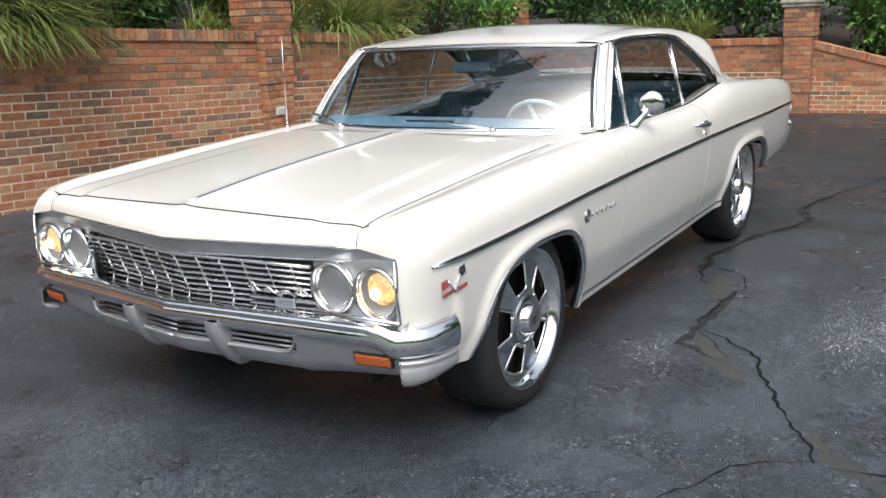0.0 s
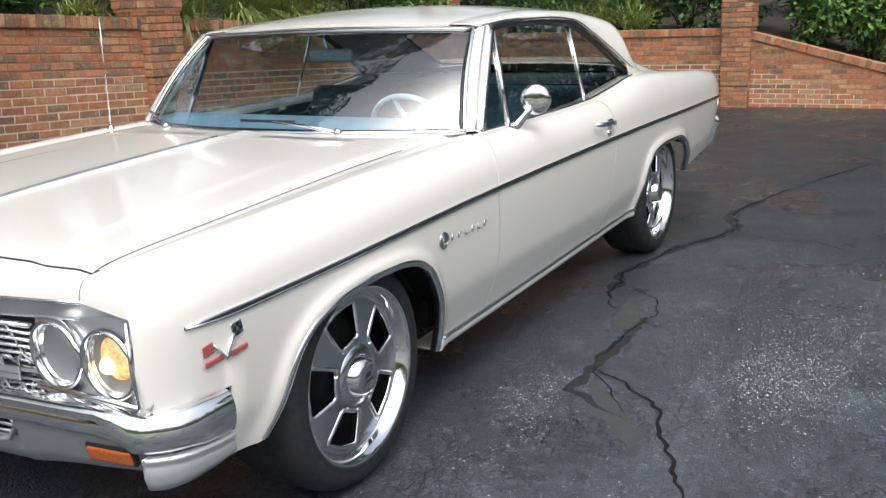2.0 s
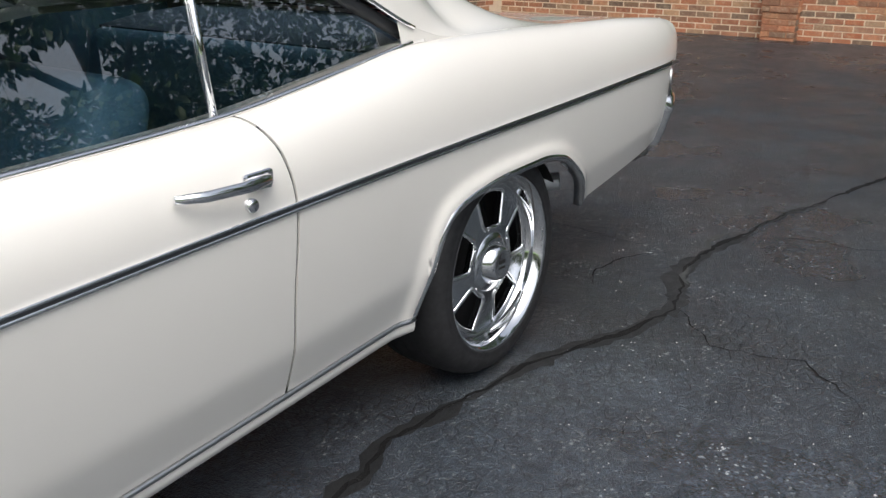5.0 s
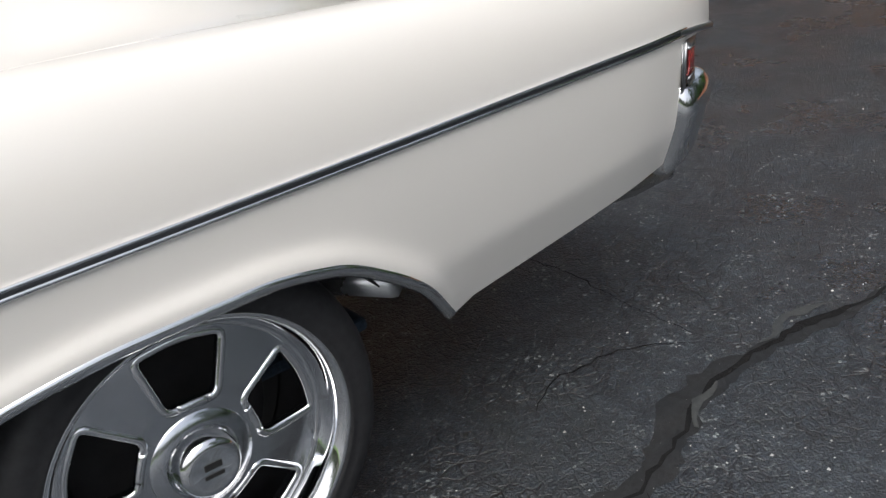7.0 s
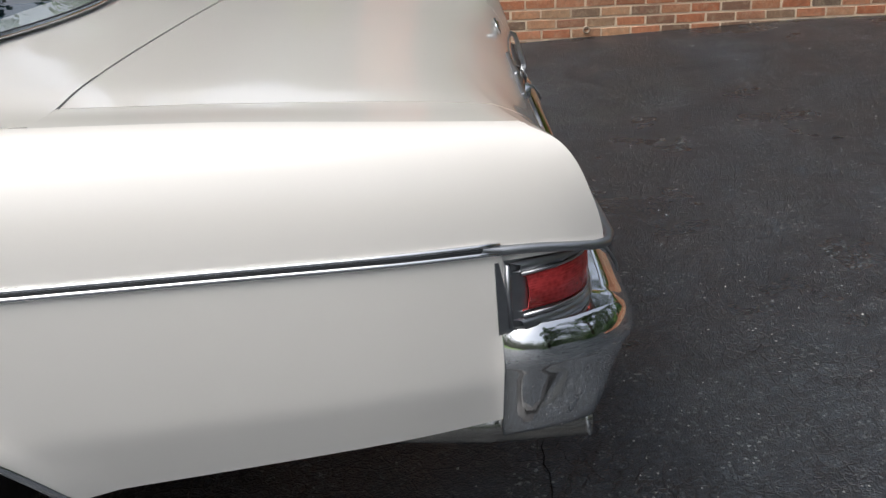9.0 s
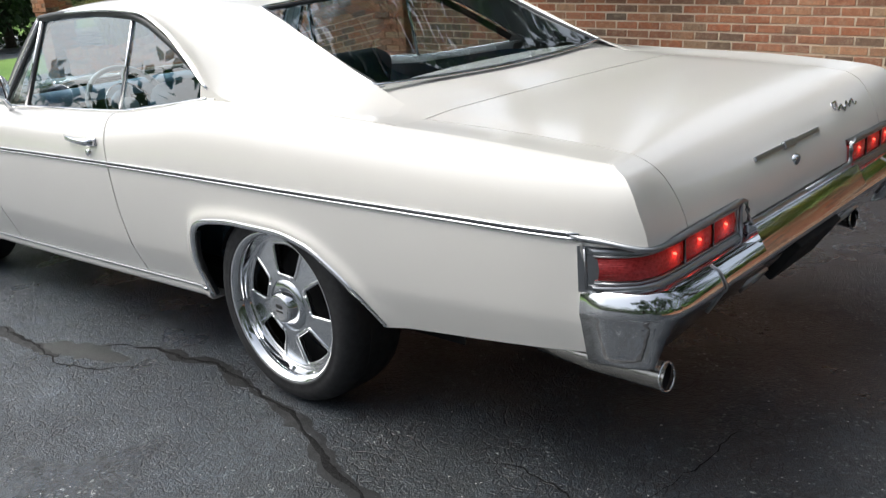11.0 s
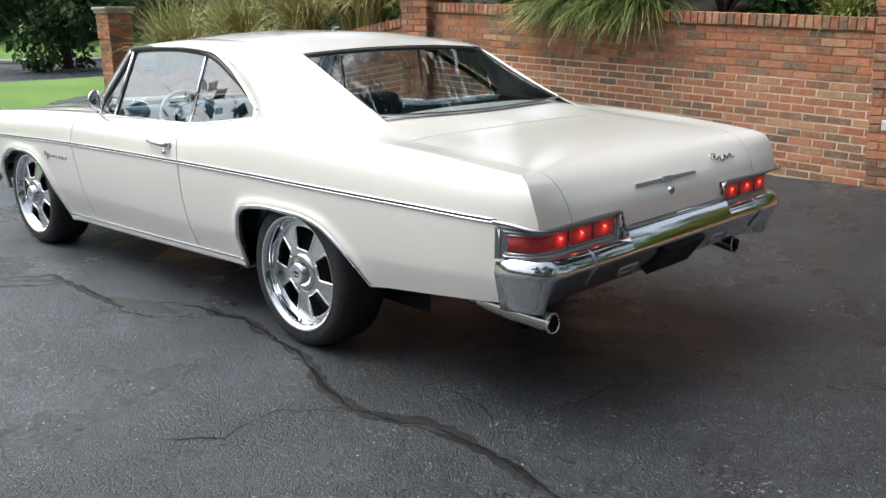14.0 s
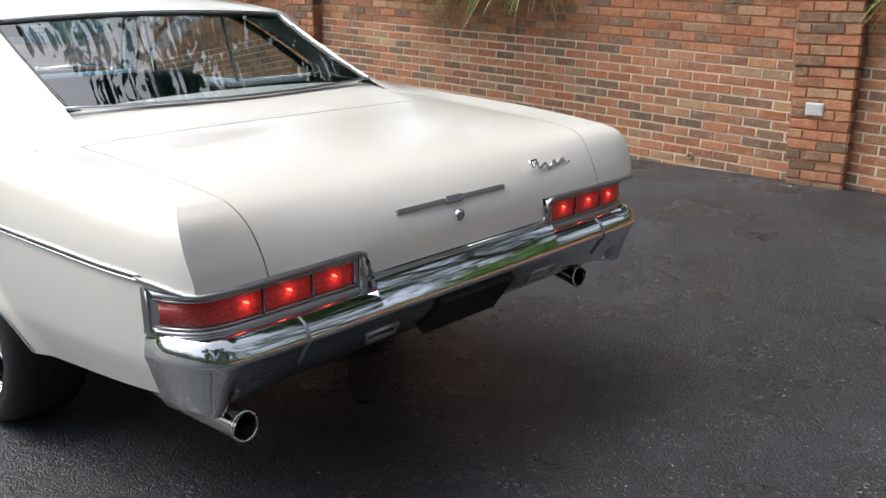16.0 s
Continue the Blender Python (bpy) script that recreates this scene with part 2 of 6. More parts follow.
def glass(name, tint, gloss=0.07):
    """Thin clear pane: see-through, with a shine that grows towards grazing angles."""
    m = bpy.data.materials.new(name)
    m.use_nodes = True
    n, l = m.node_tree.nodes, m.node_tree.links
    n.remove(n["Principled BSDF"])
    clear, shine, facing, mixer = (n.new(k) for k in ("ShaderNodeBsdfTransparent", "ShaderNodeBsdfGlossy", "ShaderNodeLayerWeight", "ShaderNodeMixShader"))
    clear.inputs[0].default_value = (*tint, 1)
    shine.inputs["Roughness"].default_value = 0.01
    facing.inputs["Blend"].default_value = 0.5
    power, gain = n.new("ShaderNodeMath"), n.new("ShaderNodeMath")
    power.operation, power.inputs[1].default_value = "POWER", 5.0
    gain.operation, gain.use_clamp = "MULTIPLY_ADD", True
    gain.inputs[1].default_value, gain.inputs[2].default_value = 1.0 - gloss, gloss
    l.new(facing.outputs["Facing"], power.inputs[0])
    l.new(power.outputs[0], gain.inputs[0])
    l.new(gain.outputs[0], mixer.inputs[0])
    l.new(clear.outputs[0], mixer.inputs[1])
    l.new(shine.outputs[0], mixer.inputs[2])
    l.new(mixer.outputs[0], n["Material Output"].inputs[0])
    return m


GLASS = glass("tinted_car_glass", (0.80, 0.885, 0.915), 0.25)
LENS = glass("clear_lens", (0.95, 0.96, 0.96), 0.07)

# ---- materials of the setting ----


def brick_material(name, source):
    a = Mat(name)
    r = a.random() if source == "object" else a.island()
    tone = a.ramp(r, (0.0, (.38, .130, .060)), (.13, (.43, .180, .095)), (.24, (.150, .105, .074)), (.34, (.47, .205, .110)), (.46, (.32, .130, .070)), (.56, (.185, .122, .082)),
                  (.66, (.46, .275, .155)), (.76, (.42, .140, .065)), (.86, (.155, .108, .076)), (.94, (.45, .225, .120)), (1.0, (.35, .125, .060)))
    grain = a.noise(90.0, 6.0, .65)
    tone = a.mix(.55, tone, a.ramp(grain, (.25, .6), (.75, 1.35)), "MULTIPLY")
    blotch = a.noise(24.0, 5.0, .7, None, .8)
    tone = a.mix(.75, tone, a.ramp(blotch, (.28, .62), (.72, 1.38)), "MULTIPLY")
    soot = a.ramp(a.noise(3.2, 5.0, .6), (.52, 0.0), (.76, .45))
    tone = a.mix(soot, tone, (.09, .06, .045))
    lime = a.ramp(a.noise(17.0, 7.0, .75), (.50, 0.0), (.76, .60))
    tone = a.mix(lime, tone, (.58, .45, .31))
    a.put("Base Color", tone).put("Roughness", a.ramp(grain, (.3, .72), (.7, .92)))
    a.bump(a.math("ADD", grain, a.noise(25.0, 4.0)), .5, .004)
    return a.m


BRICK, BRICK_PIECE = brick_material("weathered_red_brick", "island"), brick_material("weathered_red_brick_single", "object")
a = Mat("pale_mortar")
g = a.noise(120.0, 5.0, .7)
a.put("Base Color", a.mix(a.ramp(a.noise(2.5, 4.0), (.5, 0.0), (.75, .5)), a.ramp(g, (.3, (.62, .49, .35)), (.7, (.80, .66, .50))), (.46, .29, .18)))
a.put("Roughness", .95).bump(g, .6, .004)
MORTAR = a.m
a = Mat("red_stained_mortar")
g = a.noise(90.0, 5.0, .7)
a.put("Base Color", a.ramp(g, (.3, (.32, .135, .070)), (.7, (.48, .24, .135)))).put("Roughness", .9).bump(g, .5, .004)
RED_MORTAR = a.m
STONE = simple("grey_cap_stone", (.36, .34, .30), .85, 0, .25, 14, .4)
SOIL = simple("dark_soil", (.035, .025, .018), .95, 0, .4, 12, .6)
PLATE = simple("grey_cover_plate", (.55, .55, .53), .5)

a = Mat("wet_asphalt")
p = a.world_place()
stone = a.voronoi(170.0, "F1", p)
tint = a.voronoi(170.0, "F1", p, "Color")
fine = a.noise(260.0, 3.0, .6, p)
big = a.noise(.55, 5.0, .62, p, .6)
mid = a.noise(2.6, 6.0, .62, p)
base = a.ramp(a.math("ADD", a.math("MULTIPLY", big, .55), a.math("MULTIPLY", mid, .45)), (.34, (.029, .034, .042)), (.50, (.062, .070, .084)), (.64, (.114, .126, .144)))
# soaked stretch of the drive behind the car and along the wall
sep = a.n.new("ShaderNodeSeparateXYZ")
a.l.new(p, sep.inputs[0])
soak = a.math("ADD", a.math("MULTIPLY", sep.outputs[0], -.30), a.math("MULTIPLY", a.math("SUBTRACT", a.noise(.45, 5.0, .65, p, .7), .5), 2.2))
soak = a.ramp(soak, (.02, 0.0), (.75, 1.0))
base = a.mix(a.math("MULTIPLY", soak, .74), base, (.018, .021, .024))
specks = a.ramp(tint, (.78, 0.0), (.92, 1.0))
where = a.ramp(a.noise(1.7, 5.0, .7, p), (.42, .06), (.70, .85))
base = a.mix(a.math("MULTIPLY", specks, where), base, (.34, .33, .31))
chips = a.ramp(a.voronoi(120.0, "F1", p, "Color"), (.80, 0.0), (.86, 1.0))
bared = a.ramp(a.noise(4.5, 6.0, .72, p, .4), (.50, 0.0), (.62, .9))
base = a.mix(a.math("MULTIPLY", chips, bared), base, (.36, .35, .32))
pits = a.ramp(a.noise(42.0, 4.0, .7, p), (.56, 0.0), (.64, 1.0))
pits = a.math("MULTIPLY", pits, a.ramp(a.noise(3.2, 5.0, .7, p, .5), (.48, 0.0), (.60, .85)))
base = a.mix(pits, base, (.010, .011, .012))
grain = a.voronoi(95.0, "F1", p, "Color")
base = a.mix(.7, base, a.ramp(grain, (.15, .55), (.85, 1.5)), "MULTIPLY")
patchy = a.noise(19.0, 8.0, .72, p, .3)
base = a.mix(.8, base, a.ramp(patchy, (.34, .45), (.50, .95), (.66, 1.55)), "MULTIPLY")
moss = a.ramp(a.noise(.9, 5.0, .7, p, .8), (.56, 0.0), (.74, .45))
base = a.mix(moss, base, (.038, .041, .033))
base = a.mix(a.ramp(fine, (.35, .45), (.65, 0.0)), base, (.012, .012, .013))
# crazing: a net of hairline cracks, broken up in patches
warp = a.n.new("ShaderNodeVectorMath")
warp.operation = "MULTIPLY_ADD"
bend = a.n.new("ShaderNodeTexNoise")
bend.inputs["Scale"].default_value, bend.inputs["Detail"].default_value = 14.0, 4.0
a.l.new(p, bend.inputs["Vector"])
a.l.new(bend.outputs["Color"], warp.inputs[0])
warp.inputs[1].default_value = (.045, .045, .045)
a.l.new(p, warp.inputs[2])
net = a.ramp(a.voronoi(24.0, "DISTANCE_TO_EDGE", warp.outputs[0]), (.0, 1.0), (.075, 0.0))
net = a.math("MULTIPLY", net, a.ramp(a.noise(2.1, 5.0, .65, p, .4), (.38, .08), (.60, .95)))
base = a.mix(net, base, (.008, .008, .009))
base = a.mix(1.0, base, (.90, 1.0, 1.09), "MULTIPLY")
a.put("Base Color", base)
wet = a.ramp(a.math("ADD", a.math("MULTIPLY", a.noise(.8, 4.0, .6, p, .5), .6), a.math("MULTIPLY", mid, .4)), (.40, .22), (.52, .37), (.64, .56))
a.put("Roughness", wet).put("Specular IOR Level", .6)
height = a.math("ADD", a.math("MULTIPLY", stone, .7), a.math("SUBTRACT", a.math("MULTIPLY", a.noise(60.0, 5.0, .7, p), .6), a.math("MULTIPLY", net, .8)))
height = a.math("ADD", height, a.math("SUBTRACT", a.math("MULTIPLY", patchy, 1.6), a.math("MULTIPLY", pits, .8)))
a.bump(height, .65, .007)
ASPHALT = a.m
a = Mat("tar_filled_crack")
g = a.noise(70.0, 5.0, .7)
a.put("Base Color", a.ramp(g, (.3, (.004, .004, .005)), (.7, (.012, .012, .012)))).put("Roughness", .8).put("Specular IOR Level", .2).bump(g, .6, .006)
TAR = a.m
a = Mat("old_tar_seam")
g = a.noise(55.0, 6.0, .7)
a.put("Base Color", a.ramp(g, (.3, (.007, .0075, .008)), (.7, (.022, .023, .025)))).put("Roughness", a.ramp(a.noise(9.0), (.35, .38), (.65, .75))).bump(g, .4, .004)
SEAM = a.m
a = Mat("silty_patch")
g = a.noise(40.0, 6.0, .7)
a.put("Base Color", a.ramp(g, (.3, (.028, .031, .032)), (.7, (.066, .069, .067)))).put("Roughness", a.ramp(a.noise(5.0), (.35, .30), (.65, .65))).bump(g, .3, .004)
SILT = a.m
a = Mat("mown_grass")
g = a.noise(35.0, 5.0, .7)
a.put("Base Color", a.mix(a.ramp(a.noise(.7, 3.0), (.4, 0.0), (.65, .6)), a.ramp(g, (.3, (.080, .180, .030)), (.7, (.16, .30, .055))), (.19, .32, .065)))
a.put("Roughness", .85).bump(g, .8, .02)
LAWN = a.m


def leaf_material(name, dark, mid_, light, rough=.45):
    a = Mat(name)
    r = a.island()
    a.put("Base Color", a.mix(.3, a.ramp(r, (0.0, dark), (.5, mid_), (1.0, light)), a.ramp(a.noise(6.0), (.3, dark), (.7, light))))
    a.put("Roughness", rough).put("Transmission Weight", 0.0)
    return a.m


LEAF_DARK = leaf_material("dark_green_leaves", (.018, .050, .014), (.045, .115, .028), (.10, .21, .055))
LEAF_BRIGHT = leaf_material("fresh_green_leaves", (.045, .11, .02), (.10, .22, .04), (.19, .35, .08))
LEAF_TREE = leaf_material("tree_leaves", (.015, .042, .010), (.035, .085, .020), (.085, .16, .035))
GRASS_BLADE = leaf_material("arching_grass_blades", (.08, .14, .028), (.20, .28, .065), (.40, .43, .15), .5)
GOLD_BLADE = leaf_material("golden_grass_blades", (.13, .15, .035), (.32, .33, .095), (.52, .48, .20), .55)
BARK = simple("bark", (.06, .045, .033), .9, 0, .35, 18, .7)

# ---- ground: wet asphalt drive, level under the car and rising gently to the side wall ----


def ground_z(x, y):
    k = max(0.0, min(1.0, (-1.4 - y) / 2.6))
    return .175 * k * k * (3 - 2 * k) * max(0.0, min(1.0, (x + 9.5) / 4.5))


xs = sorted(set([-120, -60, -30, -18, -14, -11] + [round(v_, 3) for v_ in spread(-10, 9, 77)] + [10, 12, 15, 20, 40, 120]))
ys = sorted(set([-120, -60, -25, -12, -8, -6, -5] + [round(v_, 3) for v_ in spread(-4.2, 4, 42)] + [5, 6, 8, 10, 15, 30, 60, 120]))
v, f = grid([[(x, y, ground_z(x, y)) for y in ys] for x in xs])
ground = tagged(piece("ground", v, f, ASPHALT), "dark wet asphalt drive, cracked and patched", "drive", kind="structure")


def ribbon(name, pts, width, material, label, rough_=.35, lift=.0035, seed=1):
    """A flat strip with ragged edges along points on the drive."""
    rnd = random.Random(seed)
    fine = []
    for (xa, ya), (xb, yb) in zip(pts, pts[1:]):
        n = max(2, int(math.hypot(xb - xa, yb - ya) / .030))
        for i in range(n):
            fine.append((lerp(xa, xb, i / n), lerp(ya, yb, i / n)))
    fine.append(pts[-1])
    rows, wob, swell = [], 0.0, 0.0
    for i, (x, y) in enumerate(fine):
        a_, b_ = fine[max(0, i - 1)], fine[min(len(fine) - 1, i + 1)]
        d = Vector((b_[0] - a_[0], b_[1] - a_[1])).normalized()
        wob = wob * .70 + rnd.uniform(-1, 1) * .011
        swell = swell * .86 + rnd.uniform(-1, 1) * .26
        w = width * max(.25, .55 + rough_ * rnd.uniform(0, 1.4) + swell) * min(1.0, .25 + .12 * min(i, len(fine) - 1 - i))
        c = (x - d.y * wob, y + d.x * wob)
        rows.append([(c[0] + d.y * w * s, c[1] - d.x * w * s, ground_z(x, y) + lift - .0015 * abs(s)) for s in (-.5, -.2, .2, .5)])
    v, f = grid(rows)
    up = Vector(v[1]) - Vector(v[0])
    if (Vector(v[4]) - Vector(v[0])).cross(up).z > 0:
        f = [tuple(reversed(q)) for q in f]
    return tagged(piece(name, v, f, material, ground, label))


main = [(-5.06, 1.75), (-4.4, 1.53), (-3.85, 1.38), (-3.55, 1.27), (-3.30, 1.22), (-3.10, 1.19), (-2.89, 1.15), (-2.70, 1.12), (-2.54, 1.13), (-2.40, 1.18), (-2.22, 1.23), (-2.08, 1.19), (-1.97, 1.17),
        (-1.75, 1.06), (-1.58, 1.02), (-1.42, .98), (-1.10, .92), (-.98, .90), (-.82, .95), (-.62, .95), (-.52, .99)]
ribbon("crack", main, .022, TAR, "dark tar-filled crack", seed=2)
ribbon("crack", [(-.55, .99), (-.42, 1.04), (-.40, 1.08)], .014, TAR, "", seed=3)
ribbon("crack", [(-.75, 1.06), (-.60, 1.20), (-.36, 1.26), (-.15, 1.24), (.07, 1.23), (.24, 1.22), (.37, 1.24)], .013, TAR, "", seed=4)
ribbon("crack", [(.37, 1.24), (.44, 1.40), (.66, 1.60), (.85, 1.68), (1.07, 1.77), (1.22, 1.85), (1.37, 1.95), (1.50, 1.98)], .014, TAR, "", seed=5)
ribbon("crack", [(.37, 1.24), (.54, 1.37), (.71, 1.49)], .010, TAR, "", seed=6)
ribbon("crack", [(1.50, 1.98), (1.49, 2.09), (1.46, 2.35), (1.40, 2.9)], .010, TAR, "", seed=7)
ribbon("crack", [(1.50, 1.98), (1.54, 1.87), (1.66, 1.77), (1.90, 1.63), (2.2, 1.55)], .010, TAR, "", seed=8)
ribbon("tar_seam", main[2:], .080, SEAM, "dark wet tar seam in the asphalt", .35, .0020, seed=9)
ribbon("tar_seam", [(-2.95, 1.17), (-2.72, 1.10), (-2.50, 1.14), (-2.34, 1.21), (-2.16, 1.27)], .085, SEAM, "", .35, .0017, seed=16)
ribbon("tar_seam", [(-.32, 1.24), (.07, 1.24), (.60, 1.23), (.75, 1.50)], .050, SEAM, "", .4, .0018, seed=17)
ribbon("crack", [(-2.74, 1.0), (-2.60, .86), (-2.42, .83), (-2.28, .90)], .007, TAR, "", seed=18)
ribbon("crack", [(-3.10, 1.19), (-3.24, 1.42), (-3.22, 1.66), (-3.40, 1.95)], .007, TAR, "", seed=19)
ribbon("crack", [(-2.22, 1.24), (-2.02, 1.44), (-2.06, 1.72), (-1.86, 1.95)], .007, TAR, "", seed=20)
ribbon("crack", [(-2.83, .30), (-2.82, .50), (-2.78, .73), (-2.77, .95), (-2.80, 1.1)], .008, TAR, "", seed=10)
ribbon("silt_patch", [(-.05, 1.26), (-.3, 1.14), (-.52, 1.12), (-.62, 1.10)], .15, SILT, "pale silty film beside the crack", .3, .0015, seed=11)
ribbon("silt_patch", [(.45, 1.28), (.70, 1.45), (.95, 1.62)], .12, SILT, "", .3, .0015, seed=12)
ribbon("silt_patch", [(1.25, 1.92), (1.45, 2.05), (1.6, 2.2)], .12, SILT, "", .3, .0015, seed=13)
ribbon("silt_patch", [(-2.46, 1.19), (-2.55, 1.15), (-2.64, 1.13)], .045, SILT, "", .4, .0045, seed=14)
ribbon("silt_patch", [(-2.86, 1.13), (-3.0, 1.11), (-3.14, 1.15)], .05, SILT, "", .4, .0045, seed=15)
# loose pale grit lying on the drive
rnd = random.Random(21)
v, f = [], []
clusters = ((.20, 1.93, .26, 9), (-.15, 2.0, .36, 5), (-.6, 2.0, .35, 3), (.70, 1.16, .14, 2), (-1.0, -3.6, 1.3, 4), (-2.6, -3.6, .8, 4), (-3.2, .9, .5, 2), (-2.2, 1.5, .6, 2), (-3.5, -.5, .8, 2),
            (1.8, 1.6, .5, 2), (-4.0, -2.0, 1.2, 3), (-1.2, 1.8, .7, 2))
for i in range(5800):
    c = rnd.choices(clusters, [k_[3] for k_ in clusters])[0]
    x, y = rnd.gauss(c[0], c[2]), rnd.gauss(c[1], c[2] * .55)
    y = max(y, -3.85)
    s = rnd.uniform(.0010, .0030) * (1.6 if rnd.random() < .08 else 1)
    z = ground_z(x, y)
    k = len(v)
    v += [(x - s, y - s * rnd.uniform(.4, 1), z), (x + s, y - s * .6, z), (x + s * .5, y + s, z), (x - s * .6, y + s * .8, z), (x, y, z + s * rnd.uniform(.6, 1.1))]
    f += [(k, k + 1, k + 4), (k + 1, k + 2, k + 4), (k + 2, k + 3, k + 4), (k + 3, k, k + 4)]
grit = tagged(piece("loose_grit", v, f, simple("pale_grit", (.39, .39, .38), .8, 0, .3, 60), smooth=False), "pale loose grit on wet asphalt", "grit", kind="stuff")

# one curled brown leaf lying behind the car
rows = []
for i in range(9):
    k = i / 8
    half = .021 * math.sin(math.pi * (.06 + .90 * k)) ** .8
    lift = .004 + .016 * (2 * k - 1) ** 2
    rows.append([(-4.53 + .09 * (k - .5) + .01 * u, -.49 + half * u + .012 * (k - .5), ground_z(-4.53, -.49) + lift + .010 * u * u * math.sin(math.pi * k)) for u in (-1, -.5, 0, .5, 1)])
v, f = grid(rows)
fallen = piece("fallen_leaf", v, f, simple("dry_brown_leaf", (.115, .062, .042), .7, 0, .3, 60, .3))
tagged(fallen, "single curled dry brown leaf on wet asphalt", "leaf")

# lawn beyond the drive, a low bank first
rows = []
for x in [9.5, 10, 10.6, 11.5, 12.5, 13.5, 15, 17, 20, 25, 32, 45, 70, 110]:
    rows.append([(x + .25 * math.sin(y * .7), y, .012 + .34 * math.exp(-((x - 14.0 - .08 * y) / 2.6) ** 2) * min(1, (x - 9.5) / 2) + .018 * max(0, x - 20)) for y in spread(-45, 30, 40)])
v, f = grid(rows)
lawn = tagged(piece("lawn", v, f, LAWN), "bright mown green lawn", "lawn", kind="structure")
rows = [[(28.2 + .3 * y, y, .012 + .018 * 11 + .06), (28.9 + .3 * y, y, .012 + .018 * 11 + .08)] for y in spread(-30, 12, 12)]
v, f = grid(rows)
tagged(piece("garden_path", v, f, simple("grey_path", (.30, .29, .28), .9, 0, .15, 8)), "grey path across the far lawn", "path", kind="structure")

# ---- brick walls ----
WALL_Y, REAR_X = -4.00, -9.70


def side_top(x):
    """Top of the side wall's coping: it falls with the drive, and steps down past the front pillar."""
    if x < 2.75:
        return 1.556 + .040 * x
    return max(.62, 1.52 - .155 * (x - 2.9))


def rear_top(y):
    return 1.09 if y < -.44 else max(.25, 1.03 - .268 * (y + .25))


def wall_core(name, line, top, thick_dir, base, label):
    """A solid wall along a line of plan points with a sloping top, its upper band of red-stained mortar."""
    rows = []
    for p in line:
        zt = top(p) - .10
        q = (p[0] + thick_dir[0], p[1] + thick_dir[1])
        rows.append([(*p, base), (*p, zt - .40), (*p, zt), (*q, zt), (*q, base)])
    v, f = grid(rows)
    n = len(rows) - 1
    me = mesh_of(name, v, f, [MORTAR, RED_MORTAR], False)
    for i in range(n):
        for j in range(4):
            me.polygons[i * 4 + j].material_index = 1 if j in (1, 2) else 0
    return tagged(new(name, me), label, "wall", kind="structure")


wall_side = wall_core("wall_side", [(x, WALL_Y - .004) for x in spread(-9.7, 10.0, 80)], lambda p: side_top(p[0]), (0, -.20), -.1,
                      "weathered red brick retaining wall with soldier coping")
wall_rear = wall_core("wall_rear", [(REAR_X - .004, y) for y in spread(-5.2, 4.2, 60)], lambda p: rear_top(p[1]), (-.20, 0), -.1,
                      "red brick garden wall stepping down past a pillar")

# ---- planting bed behind the walls ----
rows = [[(x, WALL_Y - .19, side_top(x) - .13), (x, -4.6, side_top(x) - .06), (x, -6.5, side_top(x) + .25), (x, -11, side_top(x) + .8), (x, -30, side_top(x) + 1.5)] for x in spread(-9.9, 10, 40)]
v, f = grid(rows)
tagged(piece("planting_bed", v, f, SOIL), "dark soil bed behind the wall", "bed", kind="structure")
rows = [[(REAR_X - .19, y, rear_top(y) - .13), (-10.4, y, rear_top(y) - .06), (-13, y, rear_top(y) + .1), (-30, y, rear_top(y) + .5)] for y in spread(-30, 4.4, 40)]
v, f = grid(rows)
tagged(piece("planting_bed", v, f, SOIL), "dark soil bed behind the rear wall", "bed", kind="structure")

# ---- plants ----


def leaf_cloud(rnd, blobs, count, size, flat=.6, droop=0.0):
    """Many small folded leaves spread through a cloud of blobs (centre, radii)."""
    v, f = [], []
    weights = [r[0] * r[1] * r[2] for _, r in blobs]
    for _ in range(count):
        (cx, cy, cz), (rx, ry, rz) = rnd.choices(blobs, weights)[0]
        while True:
            d = Vector((rnd.gauss(0, 1), rnd.gauss(0, 1), rnd.gauss(0, 1)))
            if d.length > .1:
                d.normalize()
                break
        k = rnd.random() ** .33
        if rnd.random() < .55:
            k = .82 + .26 * rnd.random()
        c = Vector((cx + d.x * rx * k, cy + d.y * ry * k, cz + d.z * rz * k))
        s = size * rnd.uniform(.6, 1.35)
        ax = (d * .7 + Vector((rnd.uniform(-1, 1), rnd.uniform(-1, 1), rnd.uniform(-1, 1) - droop))).normalized()
        side_ = ax.cross(Vector((rnd.uniform(-.6, .6), rnd.uniform(-.6, .6), 1))).normalized()
        up = side_.cross(ax)
        i = len(v)
        v += [tuple(c), tuple(c + ax * s * .5 + side_ * s * .27 + up * s * .07), tuple(c + ax * s), tuple(c + ax * s * .5 - side_ * s * .27 + up * s * .07)]
        f += [(i, i + 1, i + 2), (i, i + 2, i + 3)]
    return v, f


def twigs(rnd, base, tips, radius):
    v, f = [], []
    for tip in tips:
        m_ = Vector(base).lerp(Vector(tip), .5) + Vector((rnd.uniform(-.1, .1), rnd.uniform(-.1, .1), .05))
        a_, b_ = tube([base, m_, tip], [radius, radius * .6, radius * .25], 5)
        k = len(v)
        v += [tuple(p_) for p_ in a_]
        f += [tuple(i + k for i in q) for q in b_]
    return v, f


